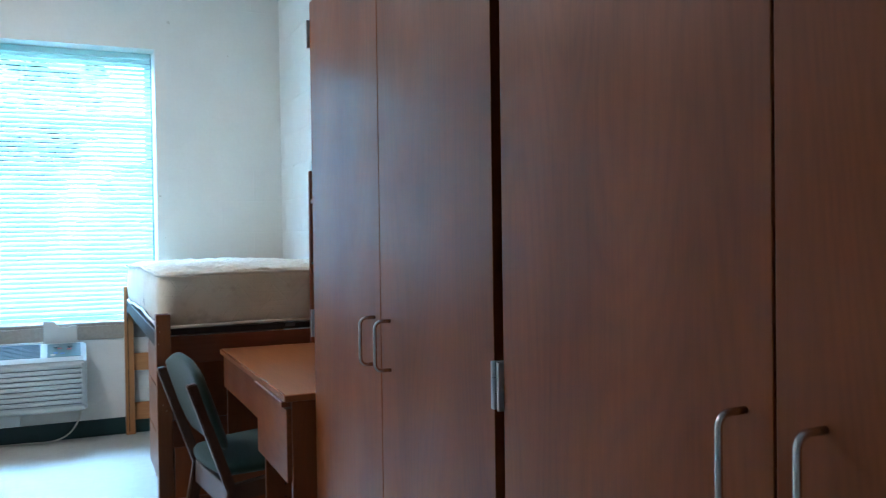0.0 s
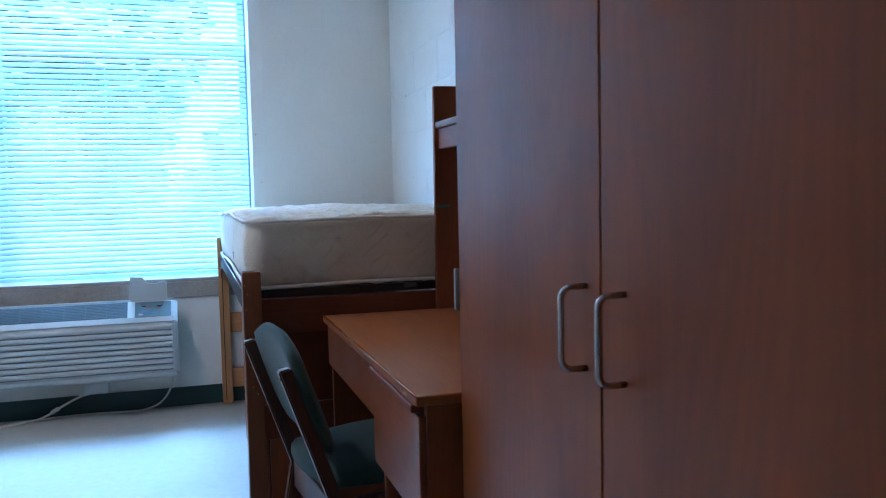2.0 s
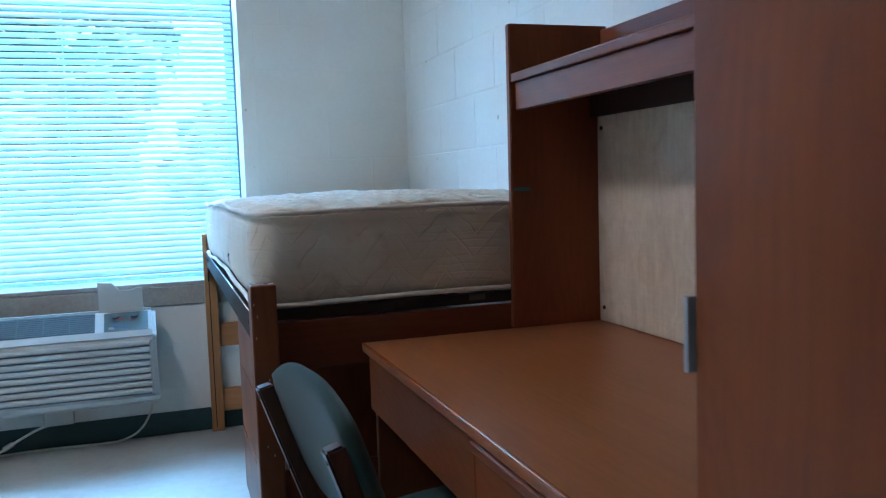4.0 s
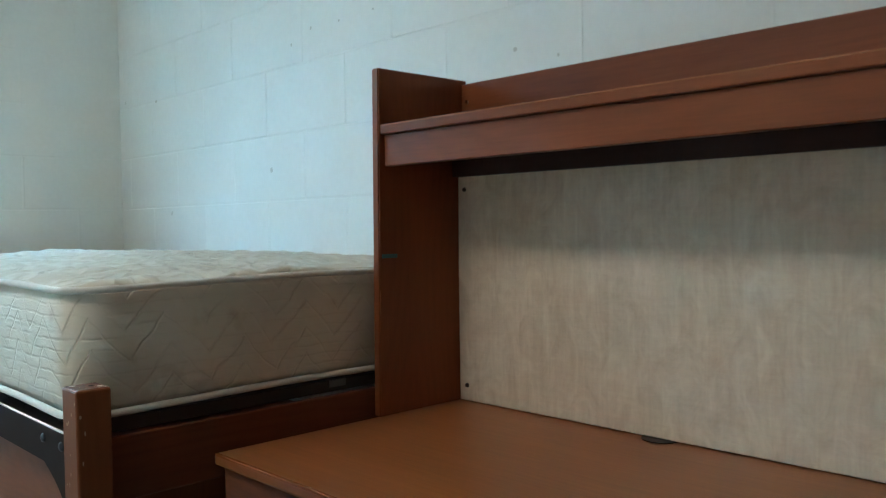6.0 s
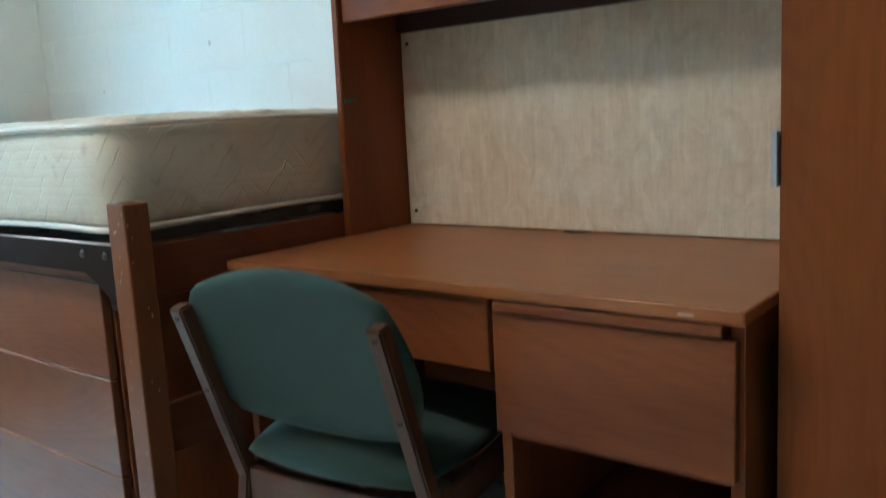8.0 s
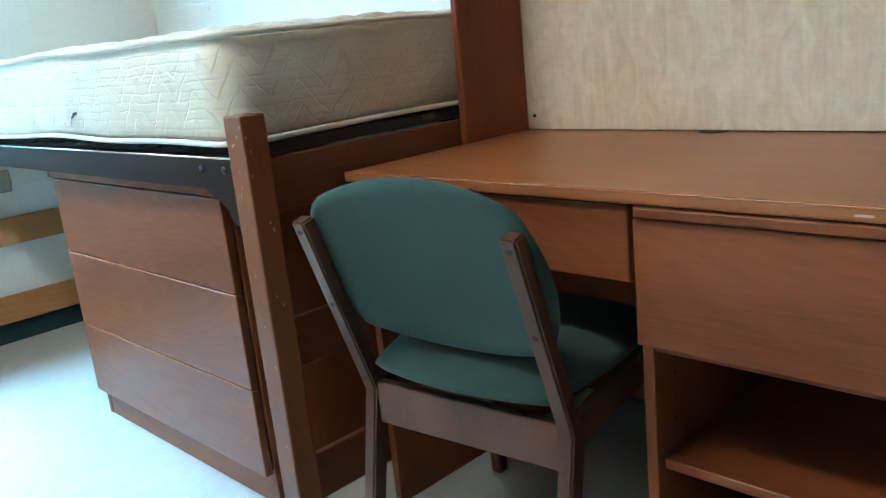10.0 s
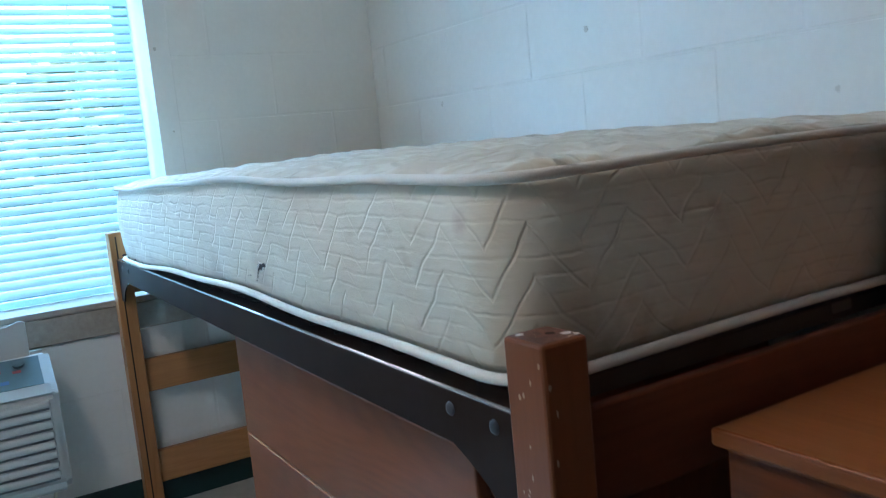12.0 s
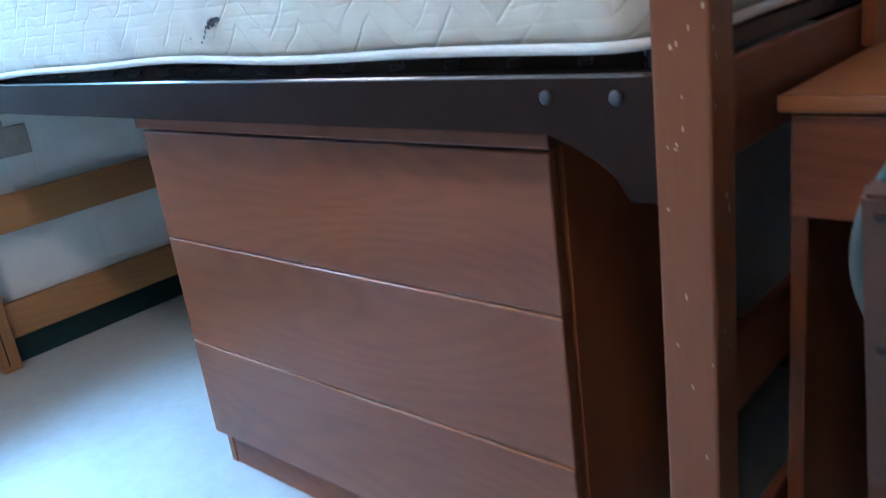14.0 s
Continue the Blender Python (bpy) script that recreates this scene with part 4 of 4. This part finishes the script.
chair = thing("desk_chair", 0.62, 2.6, 0, "wooden chair with green upholstered seat and back, pushed to the desk", "chair")


def lean_x(z):
    """How the back slopes: further from the desk with height."""
    return 0.402 + (0.715 - z) * 0.345


for y in (CYA, CYB):
    bm = fresh()
    prism(bm, [(lean_x(0.722), 0.722), (lean_x(0.722) + 0.03, 0.729), (lean_x(0.37) + 0.034, 0.37), (lean_x(0.355), 0.355)], "y", y - 0.015, y + 0.015, 0.004, 2)
    up = part("back_post", bm, CHAIR_WOOD, chair)
    for z in (0.704, 0.560):
        b2 = fresh()
        rod(b2, (lean_x(z) - 0.001, y, z), (lean_x(z) + 0.004, y, z), 0.0055, 10)
        part("screw", b2, SCREW, up)
    bm = fresh()
    prism(bm, [(lean_x(0.37) + 0.004, 0.385), (lean_x(0.37) + 0.050, 0.395), (0.485, 0.0), (0.450, 0.0)], "y", y - 0.014, y + 0.014, 0.004, 2)
    part("back_leg", bm, CHAIR_WOOD, chair)
    bm = fresh()
    prism(bm, [(0.865, 0.42), (0.91, 0.42), (0.925, 0.0), (0.895, 0.0)], "y", y - 0.014, y + 0.014, 0.004, 2)
    part("front_leg", bm, CHAIR_WOOD, chair)
    bm = fresh()
    prism(bm, [(0.545, 0.335), (0.90, 0.365), (0.90, 0.425), (0.70, 0.410), (0.545, 0.390)], "y", y - 0.012, y + 0.012, 0.004, 2)
    part("side_rail", bm, CHAIR_WOOD, chair)
bx("back_rail", CHAIR_WOOD, chair, 0.525, 0.548, CYA + 0.014, CYB - 0.014, 0.300, 0.385, 0.004, 2)
bx("front_rail", CHAIR_WOOD, chair, 0.875, 0.897, CYA + 0.014, CYB - 0.014, 0.36, 0.42, 0.004, 2)


def pad(nu, nv, place, thick, crown):
    """A cushion: a rounded outline filled with a grid, crowned on both faces. place(u, v, w) gives the world point."""
    bm = fresh()
    grids = []
    for sgn in (1, -1):
        g = []
        for j in range(nv + 1):
            row = []
            for i in range(nu + 1):
                u, v = -1 + 2 * i / nu, -1 + 2 * j / nv
                edge = max(0.0, 1 - max(abs(u), abs(v)) ** 6)
                w = sgn * (thick * 0.5 * edge ** 0.5 + (crown * (1 - u * u) * (1 - v * v) if sgn > 0 else 0))
                row.append(bm.verts.new(place(u, v, w)))
            g.append(row)
        grids.append(g)
        for j in range(nv):
            for i in range(nu):
                bm.faces.new((g[j][i], g[j][i + 1], g[j + 1][i + 1], g[j + 1][i]))
    bmesh.ops.remove_doubles(bm, verts=bm.verts, dist=0.0004)
    return bm


def square_round(u, v, k):
    """Rounds the corners of the unit square by k."""
    return u * math.sqrt(1 - k * v * v / 2), v * math.sqrt(1 - k * u * u / 2)


def back_place(u, v, w):
    a, b = square_round(u, v, 0.68)
    y = 2.600 - a * (0.244 + 0.010 * b)
    zz = 0.625 + b * 0.150 + (0.022 * (1 - a * a) if b > 0 else -0.004 * (1 - a * a))
    bend = 0.028 * (1 - a * a)
    return (lean_x(zz) + 0.050 + bend - w - 0.01, y, zz)


def seat_place(u, v, w):
    a, b = square_round(u, v, 0.5)
    x = 0.705 + b * 0.215
    return (x, 2.600 - a * (0.228 + 0.012 * b), 0.437 + w + 0.012 * b)


part("backrest", pad(28, 22, back_place, 0.042, 0.004), GREEN, chair, "dark green woven upholstered back", True)
part("seat", pad(26, 26, seat_place, 0.050, 0.018), GREEN, chair, "dark green woven upholstered seat", True)

# The chair stands a little turned from the desk.
chair.matrix_basis = Matrix.Translation((0.4225, 2.617, 0)) @ pose(0, 0, 0, 0, 0, 6.6) @ Matrix.Translation((-0.4058, -2.600, 0)) @ chair.matrix_basis

# ---------------------------------------------------------------- ceiling light
lamp = thing("ceiling_light", -0.80, 3.25, ZC, "long fluorescent ceiling fixture with a frosted lens", "ceiling light")
bx("housing", PLASTIC, lamp, -0.97, -0.63, 2.60, 3.90, ZC - 0.03, ZC - 0.001, 0.004)


def glow(name, colour, strength):
    g = Nodes(name, 0.5)
    g.shader.inputs["Emission Color"].default_value = (*colour, 1)
    g.shader.inputs["Emission Strength"].default_value = strength
    g.colour((0.8, 0.8, 0.8))
    return g.mat


bx("diffuser", glow("fluorescent_lens", (1.0, 0.86, 0.68), 2.4), lamp, -0.95, -0.65, 2.63, 3.87, ZC - 0.085, ZC - 0.0305, 0.012, 3)

# ---------------------------------------------------------------- outdoors
GRASS = plain("lawn", (0.06, 0.10, 0.03), 0.9, 0, 0.3, 8, 0.5, 0.02)
ground = structure("ground", box(fresh(), -60, 60, YN + 0.31, 140, -0.9, -0.6), GRASS, "green lawn outside the window", "ground")


LEAF = plain("leaf_green", (0.085, 0.118, 0.060), 0.6, 0, 0.35, 6)
BARK = plain("bark", (0.10, 0.075, 0.055), 0.9, 0, 0.3, 20, 0.5, 0.01)


def tree(x, y, tall, spread, seed):
    """A leafy tree: tapered trunk with limbs, and a crown of loose leaf sprays."""
    rnd = random.Random(seed)
    t = thing("tree", x, y, -0.6, "leafy green tree outside the window", "tree", "trees outside")
    bm = fresh()
    top = Vector((x + rnd.uniform(-0.3, 0.3), y, tall * 0.6))
    rod(bm, (x, y, -0.6), top, 0.20, 10, 0.09)
    tips = [top]
    for k in range(9):
        a, base = rnd.uniform(0, math.tau), Vector((x, y, 0)).lerp(top, rnd.uniform(0.45, 1.0))
        tip = base + Vector((math.cos(a) * spread * rnd.uniform(0.4, 0.8), math.sin(a) * spread * 0.6, rnd.uniform(0.5, tall * 0.35)))
        rod(bm, base, tip, 0.07, 7, 0.02)
        tips.append(tip)
    part("trunk", bm, BARK, t)
    bm = fresh()
    mid = Vector((x, y, tall * 0.52))
    for k in range(int(tall * spread * 620)):
        d = Vector((rnd.gauss(0, 1), rnd.gauss(0, 1), rnd.gauss(0, 1))).normalized()
        reach = rnd.uniform(0, 1) ** 0.4 * (1 + 0.28 * noise.noise(d * 2.3 + Vector((seed, 0, 0))))
        p = mid + Vector((d.x * spread, d.y * spread * 0.7, d.z * tall * 0.5)) * reach
        u = Vector((rnd.uniform(-1, 1), rnd.uniform(-1, 1), rnd.uniform(-1, 1))).normalized() * rnd.uniform(0.4, 0.75)
        v = u.orthogonal().normalized() * rnd.uniform(0.24, 0.42)
        bm.faces.new([bm.verts.new(q) for q in (p - u, p - v, p + u, p + v)])
    tagged(part("crown", bm, LEAF, t), kind="stuff")


tree(-4.0, 20.0, 8.4, 4.2, 3)
tree(-9.5, 23.0, 6.5, 3.8, 5)
tree(3.6, 21.0, 3.1, 2.9, 9)

# ---------------------------------------------------------------- wall blocks
JOINT, PROUD = 0.006, 0.0011
block_meshes = {}


def block(parent, axis, lo, hi, z0, z1):
    """One painted concrete block, a little proud of the joints. axis: the way its face runs."""
    size = (axis, round(hi - lo, 3), round(z1 - z0, 3))
    if size not in block_meshes:
        bm = fresh()
        a, h = (hi - lo) / 2 - JOINT / 2, (z1 - z0) / 2 - JOINT / 2
        if axis == "y":
            box(bm, -PROUD, 0.001, -a, a, -h, h, 0.0011, 1)
        else:
            box(bm, -a, a, -PROUD, 0.001, -h, h, 0.0011, 1)
        me = bpy.data.meshes.new("block")
        bm.to_mesh(me)
        bm.free()
        me.materials.append(WALL)
        block_meshes[size] = me
    ob = new("block", block_meshes[size])
    mid, jit = (lo + hi) / 2, random.uniform(-0.0007, 0.0007)
    place = (XE + jit * 0.6, mid, (z0 + z1) / 2) if axis == "y" else (mid, YN + 0.0005 + jit * 0.3, (z0 + z1) / 2)
    ob.parent, ob.matrix_parent_inverse = parent, parent.matrix_world.inverted()
    ob.matrix_basis = Matrix.Translation(place)


def courses(parent, axis, lo, hi, zlo, zhi, start):
    n = 0
    while n * COURSE < zhi - 0.01:
        z0, z1 = max(n * COURSE, zlo), min((n + 1) * COURSE, zhi)
        if z1 - z0 > 0.03:
            edge = start + (n % 2) * BLOCK / 2
            k = math.floor((lo - edge) / BLOCK)
            while edge + k * BLOCK < hi - 0.001:
                a, b = max(edge + k * BLOCK, lo), min(edge + (k + 1) * BLOCK, hi)
                if b - a > 0.03:
                    block(parent, axis, a, b, z0, z1)
                k += 1
        n += 1


courses(wall_east, "y", 1.93, YN, 0.103, ZC, 3.80)
courses(wall_north, "x", WIN_X1 + 0.061, XE, 0.103, ZC, 0.5945)
courses(wall_north, "x", -1.0, WIN_X1 + 0.061, 0.103, 0.583, 0.5945)

# ---------------------------------------------------------------- marks on the walls
MARKS = plain("old_adhesive_mark", (0.55, 0.54, 0.47), 0.6, 0, 0.2, 150)


def wall_mark(parent, axis, at, z, size):
    """A small ragged spot left on the paint. axis: the way the wall's normal runs."""
    bm = fresh()
    face = XE if axis == "x" else YN
    prism(bm, ragged(at, z, size, size * rnd.uniform(0.8, 1.5), 9), axis, face - 0.0024, face + 0.001)
    part("paint_mark", bm, MARKS, parent)


for y, z, size in ((3.757, 1.722, 0.0045), (3.619, 1.719, 0.0045), (3.466, 1.722, 0.0040), (4.790, 1.627, 0.0070), (2.962, 1.531, 0.0060), (2.839, 1.500, 0.0040), (3.985, 1.318, 0.0080), (3.86, 1.690, 0.0035)):
    wall_mark(wall_east, "x", y, z, size)
for x, z, size in ((0.6300, 1.450, 0.0060), (0.655, 1.191, 0.0040)):
    wall_mark(wall_north, "y", x, z, size)
